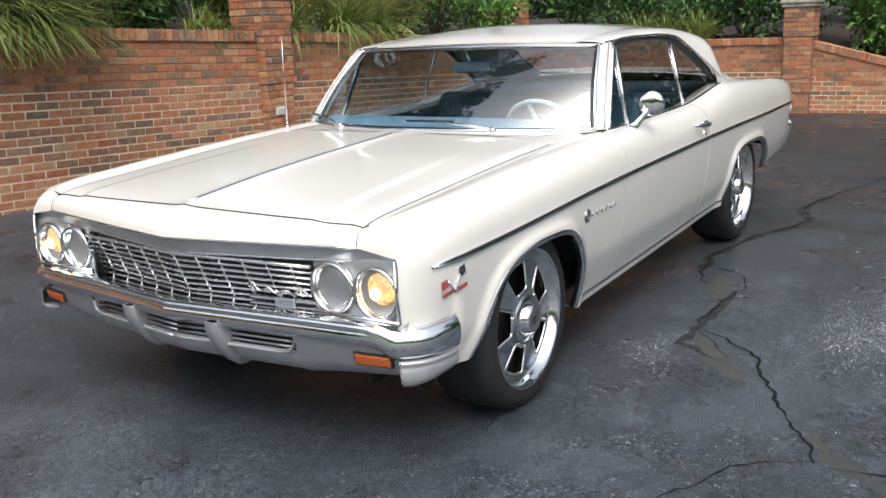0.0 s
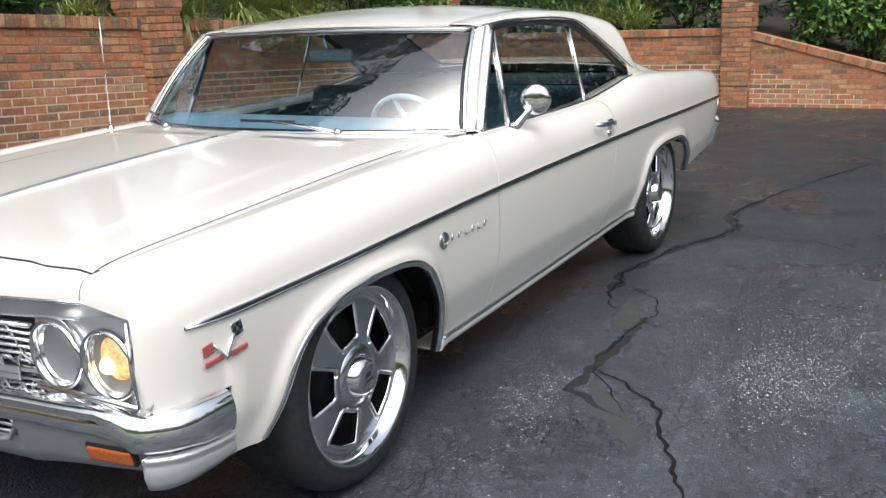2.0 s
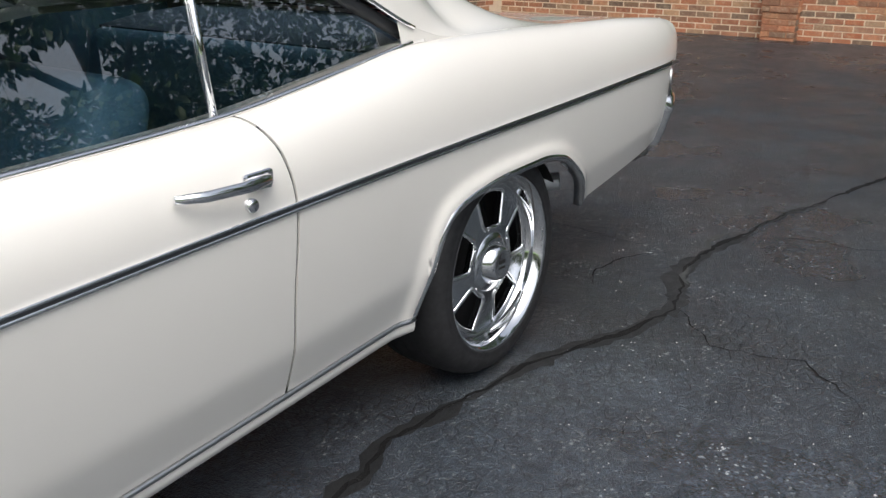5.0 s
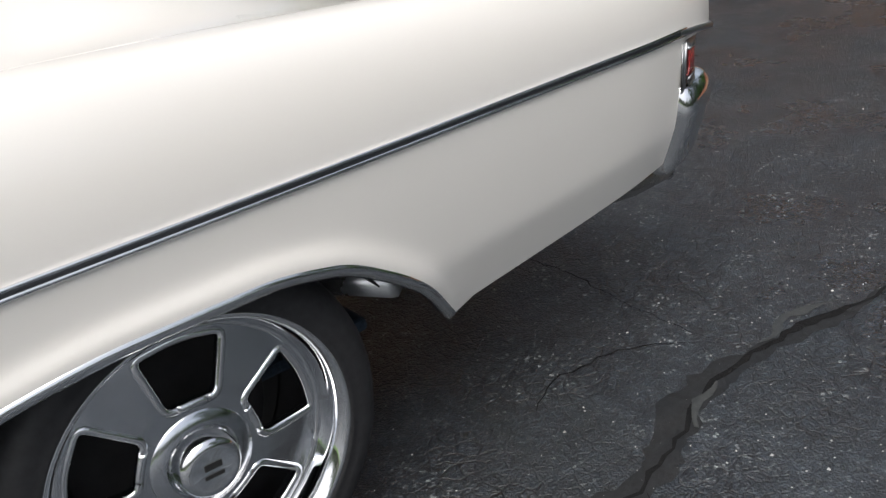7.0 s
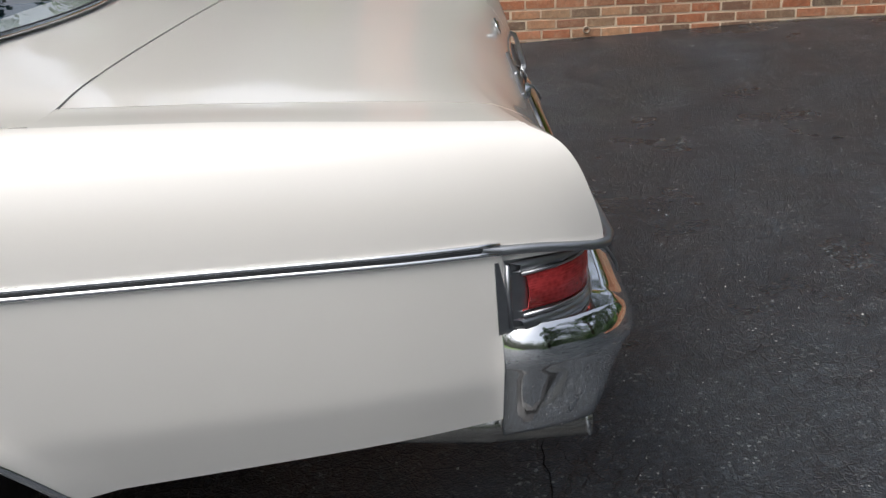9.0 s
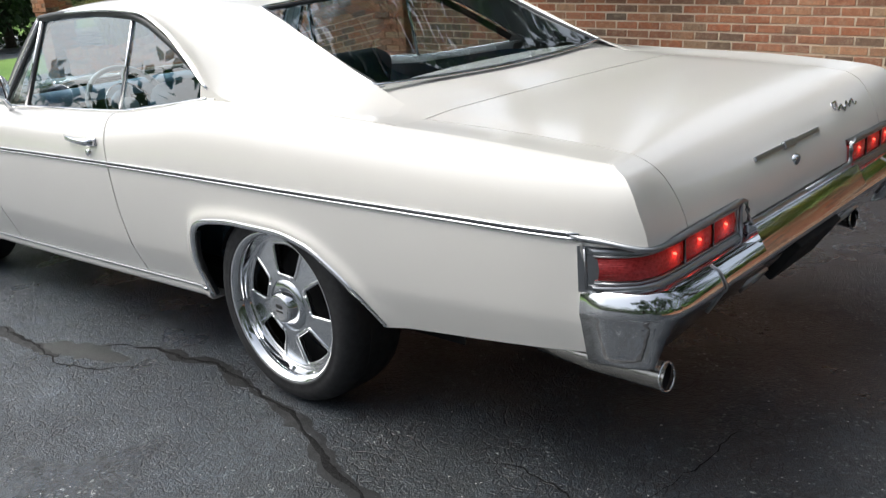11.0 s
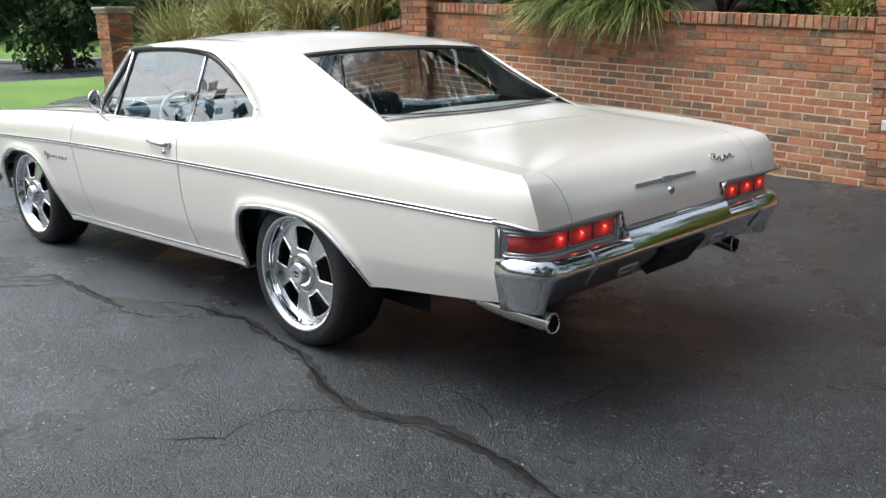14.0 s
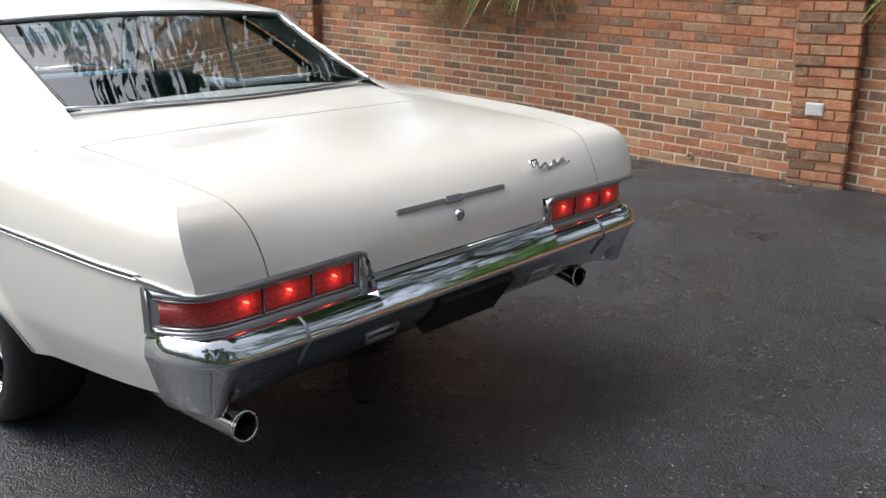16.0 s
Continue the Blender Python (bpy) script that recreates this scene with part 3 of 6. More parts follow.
def shrub(x, y, z, w, h, mat, label, count=1500, size=.085, seed=1, depth=None):
    rnd = random.Random(seed)
    s = tagged(new("shrub"), label, "shrub", "shrubs behind the walls")
    s.location = (x, y, z)
    dp = depth or w
    blobs = [((rnd.uniform(-.55, .55) * w, rnd.uniform(-.5, .5) * dp, h * rnd.uniform(.25, .85)), (w * rnd.uniform(.25, .42), dp * rnd.uniform(.25, .42), h * rnd.uniform(.18, .34))) for _ in range(9)]
    v, f = leaf_cloud(rnd, blobs, count, size)
    piece("foliage", v, f, mat, s, smooth=False)
    v, f = twigs(rnd, (0, 0, -.05), [b[0] for b in blobs], .02)
    piece("stem", v, f, BARK, s)
    return s


def grass_clump(x, y, z, r, h, mat, label, blades=420, seed=1, lean=(0, 0), width=.007, hang=1.7):
    rnd = random.Random(seed)
    g_ = tagged(new("grass_clump"), label, "ornamental grass", "grass clumps on the walls")
    g_.location = (x, y, z)
    v, f = [], []
    for _ in range(blades):
        a_ = rnd.uniform(0, math.tau)
        reach, top = r * rnd.uniform(.35, 1.15), h * rnd.uniform(.55, 1.1)
        b0 = Vector((rnd.gauss(0, .07), rnd.gauss(0, .07), 0))
        out = Vector((math.cos(a_) + lean[0], math.sin(a_) + lean[1], 0))
        fall = rnd.uniform(.5, hang)
        w = width * rnd.uniform(.6, 1.3)
        perp = Vector((-out.y, out.x, rnd.uniform(-.4, .4))).normalized()
        k = len(v)
        n = 7
        for i in range(n):
            t = i / (n - 1)
            c = b0 + out * reach * t ** 1.35 + Vector((0, 0, top * (2.0 * t - fall * 1.05 * t * t) * .75))
            ww = w * (1 - t ** 2.2) + .0006
            v += [tuple(c - perp * ww), tuple(c + perp * ww)]
            if i:
                j = k + 2 * i
                f.append((j - 2, j - 1, j + 1, j))
    piece("foliage", v, f, mat, g_, smooth=False)
    return g_


def tree(x, y, h, spread_, label, seed, leaves=5200, size=.16, low=.45, z0=0.0):
    rnd = random.Random(seed)
    t = tagged(new("tree"), label, "tree")
    t.location = (x, y, z0)
    pts = [(0, 0, 0), (.1, .05, h * .25), (-.05, .1, h * .55), (.1, -.05, h * .85)]
    v, f = tube(pts, [h * .022, h * .017, h * .011, h * .004], 10)
    v = [tuple(p_) for p_ in v]
    blobs = []
    for i in range(13):
        a_ = i * 2.4 + rnd.uniform(-.4, .4)
        zz = h * lerp(low, .95, i / 12)
        rr = spread_ * rnd.uniform(.45, 1.0) * math.sqrt(max(.12, 1 - ((i / 12 - .35) / .75) ** 2))
        tip = Vector((math.cos(a_) * rr, math.sin(a_) * rr, zz + rnd.uniform(-.1, .12) * h))
        b_, c_ = tube([(0, 0, zz * .72), (tip.x * .5, tip.y * .5, zz * .95), tip], [h * .009, h * .006, h * .002], 6)
        k = len(v)
        v += [tuple(p_) for p_ in b_]
        f += [tuple(q + k for q in face) for face in c_]
        for _ in range(3):
            o = Vector((rnd.uniform(-1, 1), rnd.uniform(-1, 1), rnd.uniform(-.5, .6))) * spread_ * .28
            blobs.append((tuple(tip * rnd.uniform(.75, 1.02) + o), tuple(spread_ * rnd.uniform(.14, .26) for _ in range(3))))
    piece("trunk", v, f, BARK, t)
    v, f = leaf_cloud(rnd, blobs, leaves, size, droop=.4)
    piece("crown", v, f, LEAF_TREE, t, smooth=False)
    return t


ARCHING, GOLDEN = "green arching grass clump hanging over the brick wall", "golden arching grass clump behind the brick wall"
for i, (x, r, h, n) in enumerate(((.02, .66, .60, 900), (.50, .68, .60, 900), (.98, .62, .56, 700), (-1.85, .26, .34, 300), (-2.95, .42, .45, 260), (-3.9, .55, .62, 420), (-4.6, .55, .6, 420))):
    grass_clump(x, WALL_Y - .30, side_top(x) - .09, r, h, GRASS_BLADE, ARCHING, int(n * 1.4), 30 + i, (0, .45), .0075, 2.6)
for i, (x, y) in enumerate(((-3.6, -4.75), (-4.6, -4.6), (-5.4, -4.9), (3.3, -4.5), (3.9, -4.3), (4.6, -4.6), (5.3, -4.35), (6.0, -4.7), (6.8, -4.35), (7.6, -4.6), (8.4, -4.35), (9.3, -4.5), (2.2, -5.0))):
    grass_clump(x, y, side_top(x) + (.0 if x > 2.7 else .05), .75, .95 if x < 0 else 1.0 + (x - 3) * .05, GOLD_BLADE, GOLDEN, 620, 50 + i, (0, .15))
GREEN_SHRUB, FRESH_SHRUB = "dark green broad-leaved shrub behind the brick wall", "fresh green shrub behind the brick wall"
for i, (x, y, w, h) in enumerate(((-.55, -4.75, .55, .95), (-1.15, -4.65, .55, .85), (.9, -5.3, .8, 1.3), (-1.8, -5.4, .7, 1.2), (1.7, -4.9, .7, .8), (-.4, -5.9, .9, 1.6), (2.0, -6.0, 1.0, 1.6))):
    shrub(x, y, side_top(x) - .05, w, h, LEAF_DARK, GREEN_SHRUB, 2200, .095, 70 + i)
for i, (x, y, w, h) in enumerate(((-2.75, -4.75, .5, .75), (-3.2, -5.1, .6, 1.0), (-5.9, -4.9, .7, 1.0), (-7.0, -5.0, .8, 1.2), (-8.2, -4.8, .8, 1.1))):
    shrub(x, y, side_top(x) - .05, w, h, LEAF_BRIGHT, FRESH_SHRUB, 2000, .085, 90 + i)
for i, (x, y, w, h) in enumerate(((-4.2, -6.2, 1.0, 1.9), (-6.2, -6.4, 1.1, 2.1), (-8.2, -6.3, 1.1, 2.2), (-2.4, -6.6, 1.0, 1.8))):
    shrub(x, y, side_top(x), w, h, LEAF_DARK, GREEN_SHRUB, 2200, .11, 110 + i)
# hedge and shrubs behind the rear wall
for i, (y, x, w, h, m_) in enumerate(((-3.6, -10.9, .9, 1.3, 0), (-2.5, -10.8, .8, 1.0, 0), (-1.5, -10.9, .9, 1.4, 0), (-.6, -11.2, .8, 1.6, 0), (.35, -10.7, .75, 1.6, 1), (1.2, -10.6, .7, 1.3, 1), (2.1, -10.9, .9, 1.5, 0),
                                      (3.2, -10.9, 1.0, 1.6, 0), (-4.6, -11.2, 1.0, 1.6, 0), (4.3, -11.2, 1.1, 1.8, 0))):
    shrub(x, y, rear_top(y) - .12, w, h, LEAF_BRIGHT if m_ else LEAF_DARK, FRESH_SHRUB if m_ else GREEN_SHRUB, 2600, .10, 130 + i)
for i, y in enumerate((-3.1, -2.6, -2.1)):
    grass_clump(-10.2, y, rear_top(y) - .1, .5, .6, GRASS_BLADE, "green arching grass clump behind the rear wall", 300, 150 + i, (.2, 0))

# ---- trees ----
BROAD = "broad-leaved tree with loose dark green crown"
tree(-5.0, -8.6, 14.0, 4.2, BROAD, 201, 15000, .19, z0=1.2)
tree(1.0, -9.0, 12.0, 3.8, BROAD, 202, z0=1.5)
tree(7.5, -9.5, 10.0, 3.4, BROAD, 203, z0=1.0)
tree(20.5, -7.6, 6.0, 2.6, "low-branched tree on the lawn", 204, 9000, .24, .10, .2)
tree(23.5, -5.6, 4.0, 1.5, "small tree on the lawn", 205, 1800, .18, .22, .2)
tree(28, -13, 8.0, 3.4, "broad dark tree beyond the lawn", 206, 4200, .28, .18, .3)
tree(-14.5, -3.0, 9.0, 3.2, BROAD, 207, 4200, .2, .3, .8)
tree(-15.0, 3.5, 9.5, 3.4, BROAD, 208, 4200, .2, .25, .5)
tree(-16.0, 5.5, 14.0, 4.4, BROAD, 217, 13000, .25, .12, .3)
tree(-9.3, -8.8, 12.5, 3.8, BROAD, 209, 5200, .22, .3, 1.2)
tree(1.7, -6.9, 15.0, 4.6, BROAD, 216, 14000, .21, .45, 1.4)
tree(-3.1, -7.6, 15.0, 4.4, BROAD, 210, 20000, .20, .4, 1.4)
tree(4.3, -8.8, 11.5, 3.5, BROAD, 211, 5200, .20, .4, 1.2)
tree(-14.2, -8.3, 12.5, 3.9, BROAD, 212, 5000, .24, .25, .8)
tree(-13.6, 9.0, 13.0, 4.2, BROAD, 213, 14000, .24, .12, .2)
tree(-17.5, .4, 13.0, 4.0, BROAD, 214, 7000, .34, .12, .5)
tree(-9.5, 13.5, 12.0, 4.0, BROAD, 215, 14000, .24, .12, 0)
# far woods that close the place all round
rnd = random.Random(300)
blobs = []
for i in range(170):
    a_ = math.tau * i / 170
    d = 48 + rnd.uniform(-6, 10)
    hh = rnd.uniform(7.0, 12.0)
    for k in range(3):
        blobs.append(((d * math.cos(a_) + rnd.uniform(-2, 2), d * math.sin(a_) + rnd.uniform(-2, 2), hh * (.25 + .28 * k)), (3.4, 3.4, hh * .24)))
v, f = leaf_cloud(rnd, blobs, 60000, .95)
tagged(piece("far_woods", v, f, LEAF_TREE, smooth=False), "dense dark green woods in the distance", "woods", kind="stuff")

# ---- the car: a two-door hardtop coupe, nose towards +x, driver's side at +y ----
car = tagged(new("car"), "ivory-white 1960s two-door hardtop coupe with chrome wheels, parked on wet asphalt", "car")

trim_z = curve((2.3, .720), (1.87, .729), (.74, .768), (-.6, .790), (-1.5, .797), (-2.3, .798), (-2.95, .789))
trim_y = curve((2.30, .900), (2.26, .945), (2.17, .982), (2.0, .997), (.7, 1.0), (-.6, 1.0), (-1.6, 1.004), (-2.3, .993), (-2.55, .983),
               (-2.70, .966), (-2.77, .954), (-2.82, .942), (-2.86, .929), (-2.89, .914))
crest_y = curve((2.29, .775), (2.2, .835), (1.9, .865), (1.2, .875), (.6, .885), (-.5, .885), (-1.16, .88), (-1.5, .885), (-2.0, .89),
                (-2.5, .892), (-2.68, .888), (-2.77, .878))
crest_z = curve((2.30, .80), (2.27, .842), (2.2, .868), (1.9, .892), (1.2, .930), (.62, .950), (.1, .953), (-.5, .966), (-.82, .998),
                (-1.16, 1.038), (-1.4, 1.035), (-1.6, 1.028), (-2.04, 1.005), (-2.33, .990), (-2.6, .968), (-2.75, .953), (-2.80, .945))
rocker_z = curve((1.0, .232), (.06, .258), (-.55, .279), (-1.16, .300))
arch_front = curve((.985, .228), (1.03, .35), (1.07, .43), (1.12, .52), (1.185, .596), (1.27, .636), (1.36, .650), (1.505, .652), (1.64, .638),
                   (1.753, .603), (1.817, .556), (1.862, .484), (1.90, .39), (1.935, .335))
arch_rear = curve((-1.064, .305), (-1.076, .42), (-1.092, .50), (-1.113, .565), (-1.15, .612), (-1.24, .640), (-1.41, .655), (-1.60, .654), (-1.74, .630),
                  (-1.85, .570), (-1.93, .505), (-2.012, .40))
gap_front = curve((.2, .612), (.34, .622), (.48, .634), (.64, .654), (.76, .675), (.86, .667), (.955, .636))
gap_rear = curve((.3, -.60), (.45, -.59), (.6, -.582), (.78, -.588), (.9, -.572), (1.0, -.525))
tail_x = curve((.74, -2.887), (.80, -2.880), (.86, -2.862), (.90, -2.845), (.93, -2.82), (.952, -2.77))
nose_x = curve((.3, 2.285), (.72, 2.285), (.80, 2.280), (.83, 2.27), (.85, 2.25))


fold_z = curve((2.3, .45), (.65, .455), (-.5, .455), (-1.1, .48), (-2.0, .53), (-2.75, .57))
ARCH = np.array([(x, arch_front(x)) for x in spread(.985, 1.935, 300)] + [(x, arch_rear(x)) for x in spread(-1.064, -1.12, 80) + spread(-1.121, -2.012, 300)])


def side_y(x, z):
    zt, yt = trim_z(x), trim_y(x)
    if z <= zt:
        below = fold_z(x) - z
        y = yt - .072 * (max(0, zt - z) / .5) ** 1.6 - .085 * (below + math.sqrt(below * below + .008 ** 2))
        near = float(np.min((ARCH[:, 0] - x) ** 2 + (ARCH[:, 1] - z) ** 2)) if .8 < abs(x) < 2.2 else 1.0
        return y + .018 / (1 + (near / .042 ** 2) ** 2.5)
    s = min(1.0, (z - zt) / max(.02, crest_z(x) - zt))
    n = 2.25
    return crest_y(x) + (yt - crest_y(x)) * (1 - s ** n) ** (1 / n)


def fender_bottom(x):
    if x >= 2.07:
        return .54
    if x >= 1.94:
        return .335
    return arch_front(x) if x > .985 else rocker_z(x) + .048


def door_bottom(x):
    return rocker_z(x) + .048


def quarter_bottom(x):
    if x > -1.064:
        return rocker_z(x) + .048
    if x > -2.012:
        return arch_rear(x)
    if x > -2.735:
        return lerp(.40, .478, (x + 2.012) / (-2.727 + 2.012))
    return .772


def side_panel(xs, xa, xb, bottom):
    """Rows of points of one body side panel; xa, xb: its front and rear edges over height."""
    x0, x1 = xs[0], xs[-1]
    rows = []
    for xm in xs:
        s = (xm - x0) / (x1 - x0)
        col = []
        for k in range(21):
            x = xm
            for _ in range(3):
                z = lerp(bottom(x), trim_z(x), k / 20)
                x = lerp(xa(z), xb(z), s)
            z = lerp(bottom(xm if abs(x - xm) < .02 else x), trim_z(x), k / 20)
            col.append((x, side_y(x, z), z))
        for k in range(1, 13):
            a = k / 12 * math.pi / 2
            x = xm
            for _ in range(4):
                z = trim_z(x) + (crest_z(x) - trim_z(x)) * math.sin(a)
                x = lerp(xa(z), xb(z), s)
            z = trim_z(x) + (crest_z(x) - trim_z(x)) * math.sin(a)
            col.append((x, side_y(x, z), z))
        rows.append(col)
    return rows


fender_xs = ([2.285, 2.27, 2.25, 2.22, 2.18, 2.14, 2.10, 2.071, 2.069, 2.02, 1.99, 1.97, 1.955, 1.941] + spread(1.935, 1.80, 16) + spread(1.785, 1.15, 34)
             + spread(1.14, .986, 20) + [.984, .975, .965, .955, .94, .92, .9, .85, .8, .75, .70, .679])
door_xs = spread(.671, -.58, 36)
quarter_xs = (spread(-.588, -.99, 13) + spread(-1.0, -1.0635, 9) + spread(-1.0645, -1.16, 30) + spread(-1.18, -1.80, 28) + spread(-1.82, -2.012, 14)
              + spread(-2.05, -2.70, 18) + [-2.725, -2.7345, -2.7355, -2.76, -2.79, -2.82, -2.85, -2.887])

def arch_band(line, side):
    """A bright band round a wheel opening, rolled at its inner edge."""
    rows = []
    for i, (x, y, z) in enumerate(line):
        (xa, _, za), (xb, _, zb) = line[max(0, i - 1)], line[min(len(line) - 1, i + 1)]
        n = Vector((za - zb, xb - xa)).normalized()
        if n.dot(Vector((x - math.copysign(1.5, x), z - .40))) < 0:
            n = -n
        rows.append([(x + n.x * o, side_y(x + n.x * o, z + n.y * o) + d if o > 0 else y + d, z + n.y * o) for o, d in ((.017, .0005), (.014, .0045), (.007, .0055), (.001, .004), (-.004, -.002), (-.005, -.012), (-.003, -.03))])
    sheet("wheel_arch_moulding", rows, CHROME, car, side=side, thick=0, out=(math.copysign(1.5, line[0][0]), 0, .3))


for side in (1, -1):
    sheet("front_fender", side_panel(fender_xs, nose_x, lambda z: gap_front(z) + .004, fender_bottom), PAINT, car, side=side)
    sheet("quarter_panel", side_panel(quarter_xs, lambda z: gap_rear(z) - .004, tail_x, quarter_bottom), PAINT, car, side=side)
    door = sheet("door", side_panel(door_xs, lambda z: gap_front(z) - .004, lambda z: gap_rear(z) + .004, door_bottom), PAINT, car, side=side)
    # rocker panel below the door, with its bright strip
    rows = []
    for x in spread(.972, -1.062, 30):
        z = rocker_z(x)
        ys_ = side_y(x, z + .048)
        rows.append([(x, ys_ - .003, z + .046), (x, ys_ + .001, z + .036), (x, ys_, z + .018), (x, ys_ - .004, z + .004), (x, ys_ - .014, z), (x, .78, z - .004)])
    sheet("rocker_panel", rows, PAINT, car, side=side)
    rod("rocker_strip", [(x, side_y(x, rocker_z(x) + .05) + .0045, rocker_z(x) + .044) for x in spread(.96, -1.055, 90)], .0065, BRUSHED, car, sides=12, side=side)
    # dark line seen in the shut gaps
    for g, lo in ((gap_front, .29), (gap_rear, .335)):
        rod("shut_gap_seal", [(g(z), side_y(g(z), z) - .010, z) for z in spread(lo, .95, 14)], .006, SEAL, car, side=side)
    # chrome lips of the wheel openings
    lip = [(x, side_y(x, arch_front(x)) + .002, arch_front(x) - .002) for x in spread(.99, 1.935, 70)]
    arch_band(lip, side)
    lip = [(x, side_y(x, arch_rear(x)) + .002, arch_rear(x) - .002) for x in spread(-1.065, -1.10, 24) + spread(-1.105, -2.01, 80)]
    arch_band(lip, side)
    # trim along the crease: a dark groove between two bright beads
    span = spread(2.19, -2.70, 90) + [-2.73]
    for dz, r, mat, name in ((.0065, .0036, CHROME, "trim_bead"), (0, .0042, SEAL, "trim_groove"), (-.0065, .0042, CHROME, "trim_bead")):
        rod(name, [(x, trim_y(x) + .003 - (.002 if dz == 0 else 0), trim_z(x) + dz * min(1, (2.21 - x) / .12)) for x in span], r, mat, car, side=side)

# ---- hood, cowl, fender tops ----
hood_mid = curve((2.30, .858), (2.2, .870), (1.77, .912), (1.02, .957), (.85, .964), (.5, .966))


def top_z(x, y):
    w = min(1.0, abs(y) / crest_y(x))
    z = crest_z(x) + (hood_mid(x) - crest_z(x)) * (1 - w * w)
    z += .007 * math.exp(-(abs(y) / .03)) - .013 * math.exp(-((abs(y) - .790) / .040) ** 2)
    k = max(0.0, min(1.0, (abs(y) - .585 + .06 * (2.2 - x)) / .028))
    return z - .006 * k * k * (3 - 2 * k) * max(0.0, min(1.0, (x - 1.25) / .5)) * max(0.0, min(1.0, (1 - w) / .14))


def hood_front(y):
    return 2.276 - .030 * (abs(y) / .78) ** 2


HOOD_Y = .768
ys = sorted(set([-HOOD_Y, HOOD_Y] + [round(v, 4) for v in spread(-.75, .75, 101)] + [-.015, .015, -.36, .36]))
rows = []
for s in spread(0, 1, 36):
    rows.append([(lerp(hood_front(y), 1.0 - .05 * (abs(y) / .77) ** 2, s), y, 0) for y in ys])
rows = [[(x, y, top_z(x, y)) for x, y, _ in r] for r in rows]
hood = sheet("hood", rows, PAINT, car, "ivory-white hood with a centre crease", thick=.01)
rod("hood_gap", [(hood_front(y) + .003, y, top_z(hood_front(y), y) - .002) for y in spread(-.772, .772, 41)], .0028, SEAL, car, "dark shut line before the hood", sides=6)
for side in (1, -1):
    rod("hood_gap", [(x, .771, top_z(x, .771) - .002) for x in spread(2.243, .97, 40)], .0016, SEAL, car, side=side, sides=6)
rod("centre_moulding", [(x, 0, top_z(x, 0) + .002) for x in spread(2.262, 1.03, 24)], .0055, CHROME, hood, "thin bright centre moulding")


def glass_base(y):
    """x of the windscreen's lower edge."""
    return .865 - .265 * (abs(y) / .817) ** 2.4


for side in (1, -1):
    rows = []
    for s in spread(0, 1, 40):
        x = lerp(2.232, .60, s)
        y0 = HOOD_Y + .006 if x > .97 else HOOD_Y + .006
        y1 = crest_y(x)
        rows.append([(x, lerp(y0, y1, k / 5), top_z(x, lerp(y0, y1, k / 5))) for k in range(6)])
    sheet("fender_top", rows, PAINT, car, side=side)
    rows = []
    for y in spread(0, .775, 16):
        xa, xb = .994 - .05 * (y / .77) ** 2, min(glass_base(y) + .006, .99)
        rows.append([(lerp(xa, xb, k / 6), y, top_z(lerp(xa, xb, k / 6), y)) for k in range(7)])
    cowl = sheet("cowl_panel", rows, PAINT, car, side=side)
    for i in range(34):
        y = .14 + .012 * i
        x = .945 - .05 * (y / .77) ** 2
        piece("vent_slot", [(x - .022, y, top_z(x, y) + .0015), (x + .022, y + .008, top_z(x, y) + .0015), (x + .022, y + .0125, top_z(x, y) + .0015),
                            (x - .022, y + .0045, top_z(x, y) + .0015)] if side > 0 else
              [(x - .022, -y, top_z(x, y) + .0015), (x - .022, -y - .0045, top_z(x, y) + .0015), (x + .022, -y - .0125, top_z(x, y) + .0015),
               (x + .022, -y - .008, top_z(x, y) + .0015)], [(0, 1, 2, 3)], SEAL, cowl)

# ---- nose: a shallow V in plan ----


def nose_plan(y, out=.112, base=2.285):
    return base + out * max(0.0, 1 - abs(y) / .80) ** .9


rows = []
for y in spread(-.80, .80, 49):
    col = []
    w = abs(y) / .80
    for k in range(9):
        s = k / 8
        a = s * math.pi / 2
        xa, za = hood_front(y) + .003, top_z(hood_front(y), y) - .003
        xb, zb = nose_plan(y, .108), lerp(.768, .785, w)
        col.append((lerp(xa, xb, math.sin(a) ** .9), y, lerp(za, zb, 1 - math.cos(a))))
    rows.append(col)
sheet("nose_panel", rows, PAINT, car, "ivory-white nose panel with a centre crease", out=(0, 0, .5))
for side in (1, -1):
    # corner piece that closes nose and fender above the headlamps
    rows = []
    for s in spread(0, 1, 8):
        col = []
        for k in range(9):
            a = k / 8 * math.pi / 2
            p = (lerp(hood_front(.77) + .003, nose_plan(.77, .108), math.sin(a) ** .9), .772, lerp(top_z(hood_front(.77), .77) - .003, .785, 1 - math.cos(a)))
            z = lerp(crest_z(2.25), .762, 1 - math.cos(a))
            x = nose_x(z)
            q = (x, side_y(x, z), z)
            col.append(tuple(lerp(p[i], q[i], s) for i in range(3)))
        rows.append(col)
    sheet("nose_corner", rows, PAINT, car, side=side, out=(0, 0, .5))
    rod("nose_seam", [(x, y - .002, z) for x, y, z in rows[0]], .0012, SEAL, car, side=side, sides=6)

